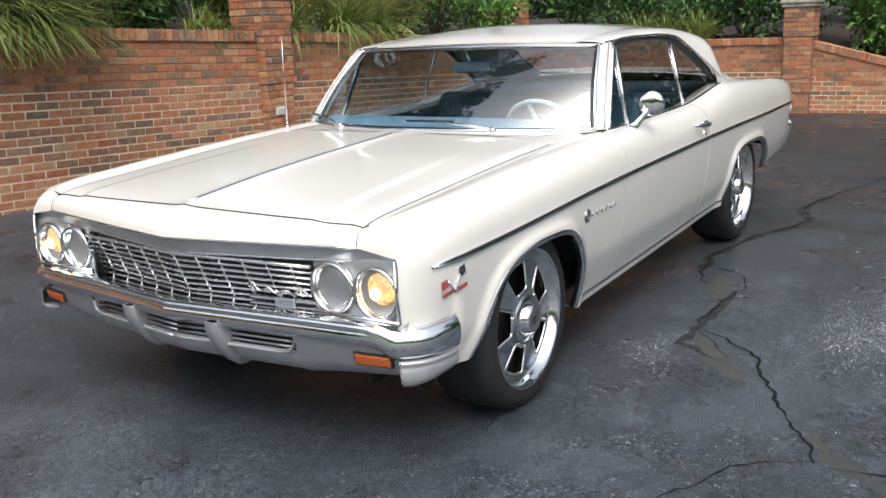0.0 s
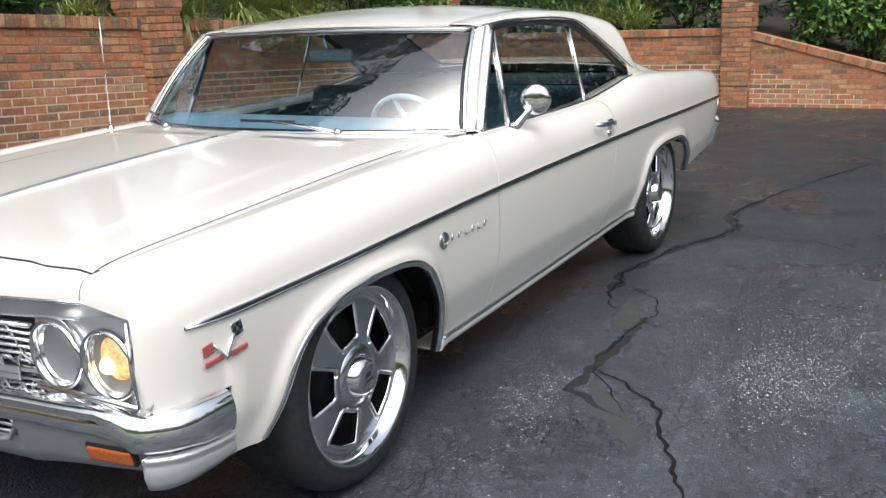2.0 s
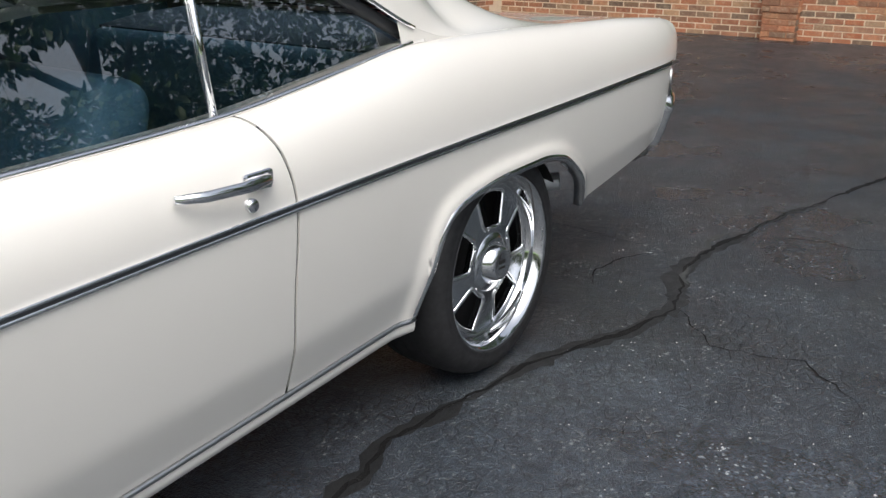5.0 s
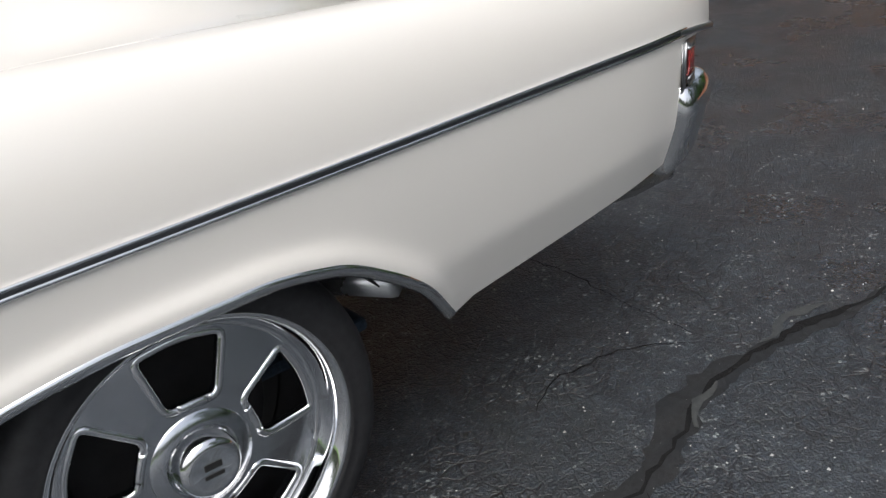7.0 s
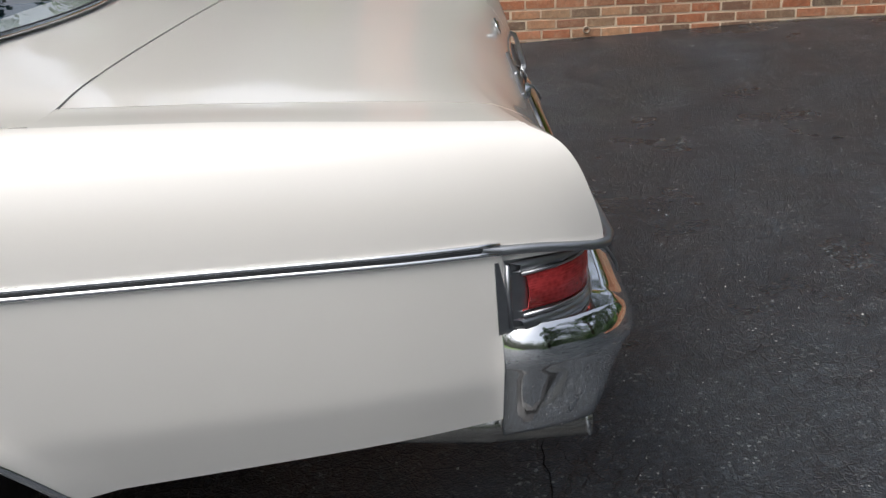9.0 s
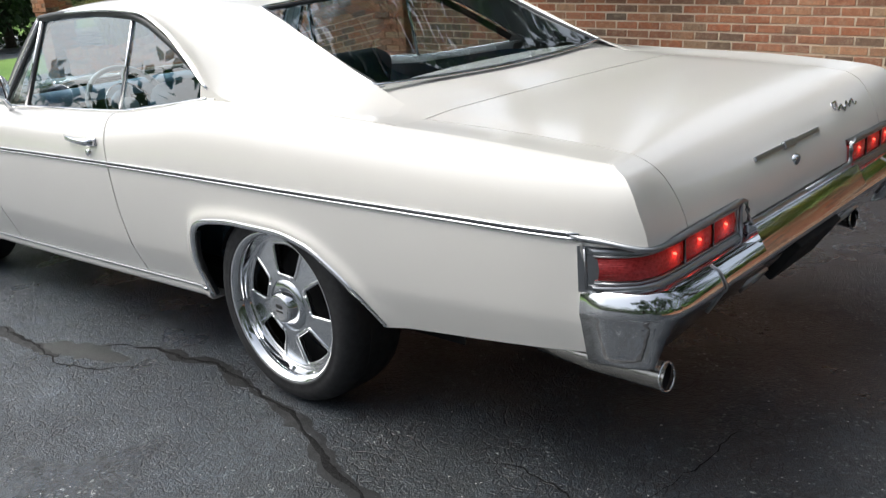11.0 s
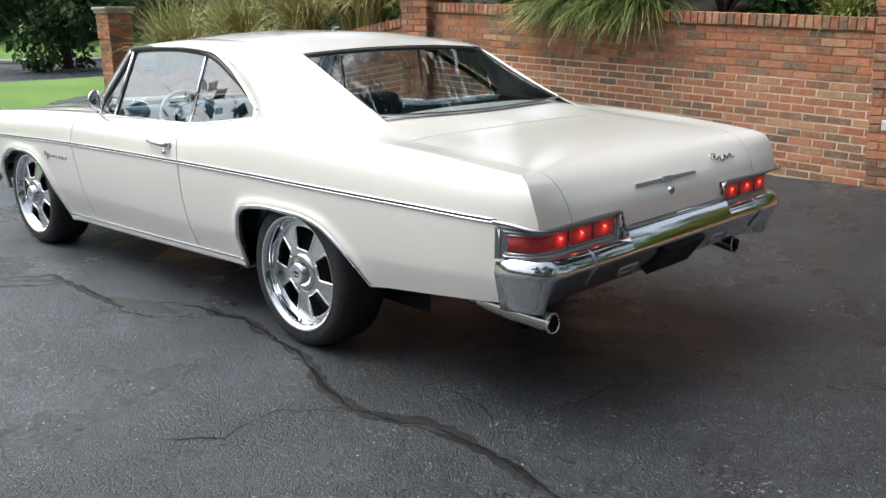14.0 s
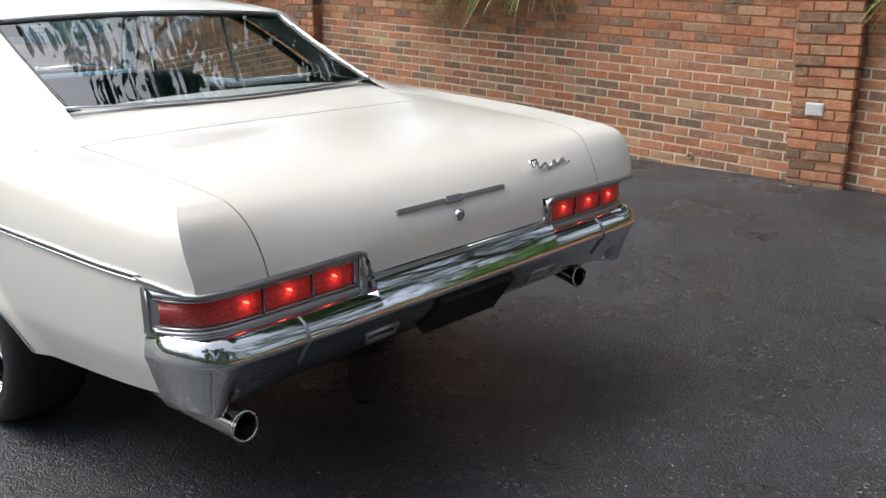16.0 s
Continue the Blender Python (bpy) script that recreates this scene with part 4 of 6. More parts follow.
# satin band, grille and headlamp bezels
rows = [[(nose_plan(y, .108) - .004 - .010 * k, y, lerp(lerp(.768, .785, abs(y) / .8), lerp(.712, .735, abs(y) / .8), k / 3)) for k in range(4)]
        for y in spread(-.89, .89, 41)]
sheet("header_band", rows, SILVER, car, "satin grey band above the grille", out=(0, 0, .5))
for zz, yy in ((0, .78), (1, .80)):
    rod("band_edge", [(nose_plan(y, .108) - (.002 if zz == 0 else .033), y, lerp(lerp(.768, .785, abs(y) / .8), lerp(.712, .735, abs(y) / .8), zz)) for y in spread(-yy, yy, 17)], .0045, CHROME, car, sides=6)
grille = tagged(new("grille"), "chrome egg-crate grille with slanted dividers")
grille.parent = car


def grille_x(y):
    return 2.262 + .098 * max(0.0, 1 - abs(y) / .80)


RAKE = .40
rows = [[(grille_x(y) - .045 - RAKE * (.70 - z), y, z) for z in (.46, .74)] for y in spread(-.60, .60, 13)]
sheet("backing", rows, SEAL, grille, "black grille backing", out=(0, 0, .5))
for i in range(9):
    z0, z1 = lerp(.516, .705, i / 8), lerp(.522, .702, i / 8)
    if i in (0, 8):
        rad, sq = .010, (1.2, .7)
    else:
        rad, sq = .0085, (1.2, .62)
    rod("grille_bar", [(grille_x(y) - .008 - RAKE * (.70 - z0), y, lerp(z0, z1, abs(y) / .56)) for y in [-.57, -.4, -.2, 0, .2, .4, .57]], rad, BRIGHT,
        grille, sides=8, squash=sq)
for side in (1, -1):
    for i in range(6):
        y = .0 + i * .098
        if i == 0 and side < 0:
            continue
        rod("grille_divider", [(grille_x(y) - .004, y + .004, .700), (grille_x(y) - .004 - RAKE * .183, y + .004, .517)], .0034, BRIGHT, grille, side=side, sides=6,
            squash=(.7, 1.2))
# grille script: flowing strokes over a slim bar, not lettered
badge = tagged(new("grille_badge"), "chrome script badge on a slim bar")
badge.parent = car
strokes = [(.30 + .0195 * i + .006 * math.sin(i * 2.3), .600 + .016 * math.sin(i * 1.9) + .006 * math.sin(i * .7)) for i in range(14)]
rod("script", [(grille_x(y) + .012 - RAKE * (.70 - z), y, z) for y, z in strokes], .005, CHROME, badge, sides=6)
rod("script", [(grille_x(.31) - .033, .31, .588), (grille_x(.30) - .023, .298, .612), (grille_x(.31) - .017, .318, .628), (grille_x(.33) - .021, .335, .618)], .005,
    CHROME, badge, sides=6)
bm = bmesh.new()
block(bm, (.012, .30, .010), pose(grille_x(.43) - .046, .43, .566, 0, 0, 7), .003)
block(bm, (.016, .085, .022), pose(grille_x(.43) - .043, .43, .564, 0, 0, 7), .005)
part("badge_bar", bm, BRUSHED, badge)

for side in (1, -1):
    rows = []
    for y in spread(.572, .932, 12):
        x = lerp(2.272, 2.262, (y - .57) / .35)
        rows.append([(x - .016, y, .772), (x - .004, y, .742), (x, y, .735), (x - .004, y, .64), (x, y, .560), (x + .012, y, .552)])
    sheet("headlamp_bezel", rows, SILVER, car, "satin silver headlamp surround", side=side, out=(0, 0, .6))
    rod("bezel_edge", [(2.285, .905, .755), (2.291, .912, .65), (2.290, .922, .560)], .0055, CHROME, car, side=side)
    rod("bezel_edge", [(2.285, .57, .560), (2.288, .75, .557), (2.290, .92, .560)], .008, CHROME, car, side=side)
    for y in (.655, .826):
        x = 2.282 if y < .7 else 2.276
        lamp = tagged(new("headlamp"), "round sealed-beam headlamp, outer one glowing warm" if y > .7 else "round clear sealed-beam headlamp")
        lamp.parent, lamp.location = car, (x, side * y, .643)
        lamp.rotation_euler = (0, 0, radians(-90))
        lamp.rotation_euler[0] = radians(-2)
        v, f = grid(turned([(.086, -.012), (.088, .004), (.083, .014), (.076, .010), (.073, -.004)], 40), wrap=True)
        piece("rim", v, f, CHROME, lamp)
        v, f = grid(turned([(.074, -.006), (.066, -.022), (.05, -.038), (.028, -.05), (.001, -.055)], 32), wrap=True)
        piece("reflector", v, f, REFLECTOR, lamp)
        v, f = grid(turned([(.075, .0), (.068, .010), (.05, .017), (.028, .021), (.0005, .022)], 32), wrap=True)
        piece("lens", v, f, LENS, lamp)
        if y > .7:
            v, f = grid(turned([(.052, -.012), (.04, -.002), (.02, .004), (.0005, .005)], 32), wrap=True)
            piece("lit_diffuser", v, f, LIT, lamp, "glowing amber diffuser", m=pose(-.010, 0, .012))
        bm = bmesh.new()
        bmesh.ops.create_uvsphere(bm, u_segments=12, v_segments=8, radius=.020 if y > .7 else .012)
        part("bulb", bm, HEAD_BULB if y > .7 else CHROME, lamp, smooth=True, m=pose(0, .004 if y > .7 else -.03, 0))

# ---- front bumper ----
bump_front = curve((0, 2.425), (.3, 2.392), (.6, 2.360), (.80, 2.338), (.90, 2.315), (.96, 2.275), (1.0, 2.215), (1.018, 2.14), (1.022, 2.085))
path = [(y, bump_front(y)) for y in spread(0, .90, 22)] + [(lerp(.90, 1.0, s), bump_front(lerp(.90, 1.0, s))) for s in spread(.15, 1, 8)]
path += [(1.008, 2.18), (1.015, 2.14), (1.016, 2.095)]


def sweep(path, profile, side):
    """Rows along a plan path of (y, x); profile(i, y): list of (inset, z)."""
    rows = []
    for i, (y, x) in enumerate(path):
        a, b = path[max(i - 1, 0)], path[min(i + 1, len(path) - 1)]
        d = Vector((b[0] - a[0], b[1] - a[1])).normalized()
        n = Vector((-d.y, d.x)) if side > 0 else Vector((d.y, -d.x))
        if i == 0:
            n = Vector((0, 1 if n.y > 0 else -1))
        rows.append([(x - n.y * w, y - n.x * w, z) for w, z in profile(i, y)])
    return rows


def front_bar(i, y):
    k = max(0.0, min(1.0, (y - .82) / .08))
    k = k * k * (3 - 2 * k)
    top, bot = lerp(.553, .542, k), lerp(.474, .440, k)
    zc, rz, rd = (top + bot) / 2, (top - bot) / 2, .036
    bar = [(.034, top + .001), (.016, top - .002), (.007, top - .008), (.004, top - .018), (.007, top - .022), (.003, top - .027), (.0, .509), (.001, .498), (.010, .487), (.034, bot)]
    corner = [(rd * (1 - math.cos(q)), zc + rz * math.sin(q)) for q in (radians(d) for d in (80, 62, 44, 26, 8, -8, -26, -44, -62, -80))]
    pts = [(.17 if y < .93 else .05, top + .003), (.075 if y < .93 else .045, top + .002)] + [(lerp(a_, c_, k), lerp(b_, d_, k)) for (a_, b_), (c_, d_) in zip(bar, corner)]
    if y > 1.003:
        pts = [(w * .6, z) for w, z in pts]
    return pts


for side in (1, -1):
    sheet("front_bumper_bar", sweep(path, front_bar, 1), CHROME, car, "chrome front bumper half", side=side, out=(1.8, 0, .48), thick=.004)

    def end_cap(i, y):
        low = curve((0, .370), (1, .354), (2, .346), (4, .344), (7, .352), (9, .364), (11, .378))(i)
        return [(.030, .438), (.012, .435), (.010, .427), (.016, .420), (.012, .413), (.010, lerp(.413, low, .5)), (.018, lerp(.413, low, .82)), (.035, low + .004), (.07, low)]

    cap = [(.916, bump_front(.916)), (.922, bump_front(.922))] + [(y, x) for y, x in path if y > .926]
    sheet("bumper_end", sweep(cap, end_cap, 1), SILVER, car, "silver lower bumper end", side=side, out=(1.9, .5, .40), thick=.004)
    # valance: between y .50 and .88 solid, with the parking lamp let in
    rows = []
    for y in spread(.515, .950, 15):
        x = bump_front(y) - .035
        lo = curve((.5, .326), (.65, .344), (.8, .355), (.9, .360))(y)
        rows.append([(x + .005, y, .478), (x, y, .460), (x - .018, y, .40), (x - .040, y, lo + .02), (x - .075, y, lo)])
    sheet("valance", rows, SILVER, car, "silver lower valance", side=side, out=(1.8, 0, .40), thick=.004)
    rows = []
    for y in spread(0, .535, 14):
        x = bump_front(y) - .04
        rows.append([(x - .025, y, .412), (x - .018, y, .402), (x - .027, y, .370), (x - .046, y, .342), (x - .09, y, .325)])
    sheet("valance", rows, SILVER, car, "silver lower valance", side=side, out=(1.8, 0, .36), thick=.004)
    rows = [[(bump_front(y) - .085, y, z) for z in (.388, .488)] for y in spread(0, .522, 8)]
    sheet("air_intake", rows, BLACK, car, "black lower air intake", side=side, out=(1.8, 0, .4), thick=.002)
    for z in (.427, .446, .465):
        rod("intake_bar", [(bump_front(y) - .055, y, z) for y in spread(0, .50, 8)], .006, BRUSHED, car, side=side, sides=6)
    rod("intake_frame", [(bump_front(y) - .036, y, .412) for y in spread(0, .46, 10)] + [(bump_front(.50) - .036, .500, .422), (bump_front(.52) - .036, .518, .446),
        (bump_front(.52) - .036, .518, .473)], .008, SILVER, car, side=side)
    # guard
    rows = []
    for z, w, back_ in ((.500, .026, .004), (.474, .030, .006), (.436, .032, .020), (.398, .033, .042), (.362, .031, .066), (.332, .026, .096), (.311, .017, .125)):
        y0, x0 = .212, bump_front(.2) + .020 - back_
        rows.append([(x0 - .11, y0 - w * .95, z), (x0 - .02, y0 - w, z), (x0 - .003, y0 - w * .75, z), (x0, y0, z), (x0 - .003, y0 + w * .75, z), (x0 - .02, y0 + w, z),
                     (x0 - .11, y0 + w * .95, z)])
    sheet("bumper_guard", rows, SILVER, car, "pale silver bumper guard", side=side, out=(2.2, .2, .37), thick=.004)
    lamp = tagged(new("parking_lamp"), "amber front parking lamp")
    lamp.parent = car
    lamp.matrix_basis = pose(bump_front(.812) - .046, .812 * side, .430, 0, 14, 8 if side > 0 else -8)
    bm = bmesh.new()
    block(bm, (.02, .140, .050), None, .006)
    part("bezel", bm, SEAL, lamp)
    bm = bmesh.new()
    block(bm, (.02, .128, .038), pose(.005, 0, 0), .006)
    part("lens", bm, AMBER, lamp)

# ---- deck and tail ----
deck_mid = [(-1.74, 1.078), (-1.84, 1.050), (-1.95, 1.022), (-2.1, 1.000), (-2.3, .984), (-2.5, .966), (-2.64, .945), (-2.72, .920), (-2.78, .882), (-2.825, .835), (-2.855, .78), (-2.868, .735),
            (-2.872, .695)]


def along(pts):
    """Smooth x and z over the share of length run along a line of points."""
    run = [0.0]
    for p, q in zip(pts, pts[1:]):
        run.append(run[-1] + math.dist(p, q))
    return [curve(*[(l / run[-1], p[i]) for l, p in zip(run, pts)]) for i in range(len(pts[0]))]


mid_x, mid_z = along(deck_mid)
S_TURN, S_LAMP = .75, .945
turn_x, turn_y, turn_z = along([(tail_x(z), side_y(tail_x(z), z), z) for z in (.9515, .948, .943, .937, .93, .92, .91, .895, .88, .86, .84, .82, .80, .785, .77)])


def tail_edge(s):
    """Outer edge of the deck and tail: along the crest, then down the rear end of the quarter panel."""
    if s < S_TURN:
        x = lerp(-1.74, -2.77, s / S_TURN)
        return x, crest_y(x), crest_z(x)
    q = min(1.0, (s - S_TURN) / (S_LAMP - S_TURN))
    return turn_x(q), turn_y(q), turn_z(q) - max(0.0, s - S_LAMP) * 1.3


def deck_point(s, w):
    xe, ye, ze = tail_edge(s)
    k = w ** 2.6
    fade = max(0.0, min(1.0, (.80 - s) / .35))
    dip = .006 * math.exp(-((w - .86) / .09) ** 2) * fade * fade * (3 - 2 * fade)
    turned_in = max(0.0, min(1.0, (s - .72) / .10))
    roll = .20 * turned_in * (1 - w) * math.exp(-(1 - w) / .05)
    return lerp(mid_x(s), xe, k) - roll, ye * w, lerp(mid_z(s), ze, k) - dip


S_SEAM = .250
seam_y = curve((.2, .756), (.35, .747), (.5, .742), (.70, .739), (.79, .729), (.85, .716), (.945, .708), (1.0, .705))


def seam_w(s):
    return seam_y(s) / tail_edge(s)[1]


def mirrored(p, w):
    return p if w >= 0 else (p[0], -p[1], p[2])


NOTCH = .402 / seam_y(S_LAMP)
us_lid = sorted(set([round(v_, 4) for v_ in spread(-1, 1, 51)] + [round(-NOTCH, 4), round(NOTCH, 4)]))
ss_deck = spread(S_SEAM, S_TURN, 30) + spread(S_TURN + .012, S_LAMP, 18)
ss_lid = ss_deck + [.965, .985, 1.0]
rows = [[mirrored(deck_point(s, abs(u) * seam_w(s)), u) for u in us_lid] for s in ss_lid]
lid = sheet("trunk_lid", rows, PAINT, car, "ivory-white trunk lid and tail panel", out=(-2.2, 0, .6), thick=.01,
            keep=lambda i, j: i < len(ss_deck) - 1 or abs(us_lid[j] + us_lid[j + 1]) / 2 < NOTCH)
rows = [[mirrored(deck_point(s, abs(w)), w) for w in spread(-.99, .99, 41)] for s in spread(.0, S_SEAM - .004, 10)]
sheet("rear_deck_panel", rows, PAINT, car, out=(-2.0, 0, .6))
for side in (1, -1):
    rows = [[deck_point(s, lerp(seam_w(s) + .005, 1.0, k / 7)) for k in range(8)] for s in [S_SEAM - .004] + ss_deck]
    sheet("rear_fender_top", rows, PAINT, car, side=side, out=(-2.2, .5, .6))
    rod("lid_seam", [tuple(a - b for a, b in zip(deck_point(s, seam_w(s) + .0025), (-.006 * max(0, min(1, (s - .7) / .15)), 0, .006 * max(0, min(1, (.88 - s) / .15))))) for s in ss_deck[::2] + [S_LAMP]],
        .0045, SEAL, car, side=side)
rod("lid_seam", [mirrored(tuple(a - b for a, b in zip(deck_point(S_SEAM - .002, abs(w)), (0, 0, .006))), w) for w in spread(-.86, .86, 25)], .0045, SEAL, car)
# moulding under the lid and round the lamps
for side in (1, -1):
    pts = [(-2.66, trim_y(-2.66) - .006, trim_z(-2.66)), (-2.70, trim_y(-2.70) - .003, trim_z(-2.70)), (-2.735, .963, .7895)] + [(trim_x, yy, .7865 - .0165 * min(1, max(0, (-2.785 - trim_x) / .104)) - (.003 if yy < .88 else 0)) for trim_x, yy in ((-2.785, .955), (-2.835, .942), (-2.868, .931), (-2.888, .915), (-2.897, .885), (-2.897, .80), (-2.892, .65), (-2.886, .43))]
    pts += [(-2.884, .405, .758), (-2.886, .398, .735), (-2.888, .392, .705), (-2.888, .375, .693), (-2.888, .3, .690), (-2.888, 0, .690)]
    rod("tail_moulding", pts, .0075, BRUSHED, car, side=side)
    # lamp cluster
    lamp = tagged(new("tail_lamp"), "red three-part tail lamp in a chrome frame")
    lamp.parent = car
    plan = curve((.40, -2.872), (.65, -2.873), (.75, -2.873), (.84, -2.868), (.885, -2.854), (.915, -2.830), (.940, -2.790), (.960, -2.737))
    rows = [[(plan(y) + .03, y * side, .665), (plan(y) - .010, y * side, .658), (plan(y) - .004, y * side, .672), (plan(y) + .012, y * side, .674)] for y in
            spread(.41, .955, 20)]
    sheet("frame", rows, BRUSHED, lamp, thick=.003)
    rows = [[(plan(y) + .012, y * side, .748), (plan(y) - .006, y * side, .750), (plan(y) - .008, y * side, .760), (plan(y) + .01, y * side, .766)] for y in
            spread(.41, .955, 20)]
    sheet("frame", rows, BRUSHED, lamp, thick=.003)
    rows = [[(plan(y) + .016, y * side, z) for z in (.655, .770)] for y in spread(.40, .964, 24)]
    sheet("housing", rows, BRUSHED, lamp, thick=.002)
    rod("frame_post", [(plan(.413) - .004, .418 * side, .665), (plan(.413) - .004, .418 * side, .757)], .006, BRUSHED, lamp)
    rod("frame_post", [(-2.739, .955 * side, .662), (-2.739, .959 * side, .765)], .004, BRUSHED, lamp)
    bm = bmesh.new()
    block(bm, (.014, .050, .110), pose(-2.858, .402 * side, .684), .003)
    part("inner_filler", bm, PAINT, lamp)
    for a, b in ((.440, .574), (.582, .726), (.734, .948)):
        c = lerp(a, b, .5) if b < .9 else lerp(a, b, .22)
        o = (plan(c), c * side, .716)
        rows = []
        for y in spread(a, b, 12):
            e = 1 if a + .004 < y < b - .004 else 0
            rows.append([(plan(y) - o[0] + dx, y * side - o[1], z - o[2]) for dx, z in ((.02, .683), (.004 - .006 * e, .686), (-.003 * e, .712), (.004 - .006 * e, .739), (.02, .742))])
        lens = sheet("lens", rows, RED, lamp, "ribbed red lens, lit from within", thick=.003, out=(.5, 0, 0))
        lens.location = o
        for z, dz in ((.683, -1), (.742, 1)):
            rod("lens_border", [(plan(y) - .002, y * side, z + .004 * dz) for y in spread(a - .006, b + .005, 12)], .0035, BRUSHED, lamp, sides=6)
        for y in (a - .004, b + .004)[:2 if b < .9 else 1]:
            rod("lens_border", [(plan(y) - .002, y * side, .680), (plan(y) - .002, y * side, .745)], .0035, BRUSHED, lamp, sides=6)
        bm = bmesh.new()
        bmesh.ops.create_uvsphere(bm, u_segments=10, v_segments=6, radius=.007)
        part("bulb_glow", bm, TAIL_BULB, lamp, smooth=True, m=pose(plan(c) - .004, c * side, .722, 25, 0, 0) @ Matrix.Diagonal((.4, 1.5, .5, 1)))
# tail badges: slim bar with a centre piece, keyhole, flowing script not lettered
badge = tagged(new("tail_badge"), "slim chrome tail badge")
badge.parent = car
bm = bmesh.new()
block(bm, (.010, .475, .014), pose(-2.832, 0, .832, 0, 28, 0), .003)
block(bm, (.014, .075, .024), pose(-2.834, 0, .832, 0, 28, 0), .005)
part("badge_bar", bm, BRUSHED, badge)
lock = tagged(new("trunk_lock"), "round chrome trunk lock")
lock.parent = car
lock.matrix_basis = pose(-2.856, 0, .785, 0, 0, 90) @ pose(0, 0, 0, -12, 0, 0)
v, f = grid(turned([(.018, -.006), (.018, .006), (.014, .009), (.009, .006), (.0005, .006)], 20), wrap=True)
piece("barrel", v, f, CHROME, lock)
strokes = [(-.405 - .0165 * i, .862 + .012 * math.sin(i * 2.1) + .004 * math.sin(i * .9)) for i in range(13)]
rod("tail_script", [(-2.822 - .3 * (.862 - z), y, z) for y, z in strokes], .0045, CHROME, car, "chrome flowing script badge", sides=6)
rod("tail_script", [(-2.822, -.402, .862), (-2.815, -.396, .884), (-2.818, -.42, .888), (-2.82, -.432, .872)], .0045, CHROME, car, "chrome flowing script badge", sides=6)

# ---- rear bumper ----
bump_rear = curve((0, -2.948), (.64, -2.947), (.78, -2.945), (.86, -2.938), (.905, -2.915), (.94, -2.865), (.963, -2.79), (.974, -2.728))
rpath_inner = [(y, bump_rear(y)) for y in spread(0, .395, 9)]
rpath_outer = [(y, bump_rear(y)) for y in spread(.395, .80, 12)] + [(y, bump_rear(y)) for y in spread(.82, .974, 14)]


def rear_bar(i, y, top=.660):
    k2 = max(0.0, min(1.0, (y - .62) / .25))
    low = lerp(.466, .450, k2)
    k3 = max(0.0, min(1.0, (y - .84) / .08))
    deep = lerp(1.0, .45, k3)
    pts = [(.052, top + .001), (.044, top + .001), (.037, top - .004), (.018, .646), (.004, .620), (.001, .612), (.0, .604), (.004, .596), (.012, .588), (.020, .576), (.030, .560), (.052, .528), (.082, low + .032),
           (.100, low + .012), (.112, low + .003), (.150, low - .002)]
    return [(.125, top + .002)] + [(w_ * deep, z_) for w_, z_ in pts]


for side in (1, -1):
    sheet("rear_bumper_centre", sweep(rpath_inner, lambda i, y: rear_bar(i, y, .690), -1), CHROME, car, side=side, out=(-2.3, 0, .6), thick=.006)
    rows = sweep(rpath_outer, rear_bar, -1)
    rows[0] = [(bump_rear(.395) + w_, .395, z_) for w_, z_ in rear_bar(0, .395)]
    rows.append([(x + .006, y - .07, z) for x, y, z in rows[-1]])
    sheet("rear_bumper_bar", rows, CHROME, car, "chrome rear bumper half", side=side, out=(-2.3, 0, .6), thick=.004)
    step = [(.018, .640), (.020, .646), (.037, .686), (.044, .691), (.125, .692), (.125, .640)]
    piece("bumper_step", [(bump_rear(.395) + w_, (.3965 + d_) * side, z_) for d_ in (0, -.004) for w_, z_ in step],
          [tuple(range(6)), tuple(range(11, 5, -1))] + [(i, (i + 1) % 6, 6 + (i + 1) % 6, 6 + i) for i in range(6)], CHROME, car, smooth=False)
    seam = rows[7]
    rod("bumper_seam", [(x - .003, y, z) for x, y, z in seam[2:13]], .003, BRUSHED, car, side=side, sides=6)
    rod("bumper_slot", [(-2.906, .31, .543), (-2.876, .30, .507), (-2.876, .41, .505), (-2.904, .425, .540), (-2.906, .31, .543)], .006, BRUSHED, car, side=side, sides=6)
bm = bmesh.new()
block(bm, (.030, .33, .150), pose(-2.890, .0, .520, 0, -36, 0), .006)
part("plate_recess", bm, BLACK, car, "black licence-plate recess")
for y in (.81, -.735):
    pipe = tagged(new("tail_pipe"), "polished round exhaust tip")
    pipe.parent = car
    g = 1 if y > 0 else -1
    tip = -2.865 if y > 0 else -2.80
    pts = [(tip + .34, y + .05 * g, .446), (tip + .26, y + .04 * g, .436), (tip + .18, y + .028 * g, .424), (tip, y - .008 * g, .402)]
    d = (Vector(pts[-1]) - Vector(pts[-2])).normalized()
    v, f = tube(pts, [.029, .032, .036, .037], 20)
    piece("pipe", v, f[:-1], STEEL, pipe)
    rod("rolled_edge", [Vector(pts[-1]) + Vector((d.z * -.037 * math.sin(a), .037 * math.cos(a), .037 * math.sin(a))) for a in spread(0, math.tau * .96, 24)], .004, CHROME,
        pipe, closed=True, sides=6)
    v, f = tube([pts[-2], pts[-1]], .0335, 20)
    piece("bore", v, [tuple(reversed(q)) for q in f[:-2]] + [f[-2]], BLACK, pipe)

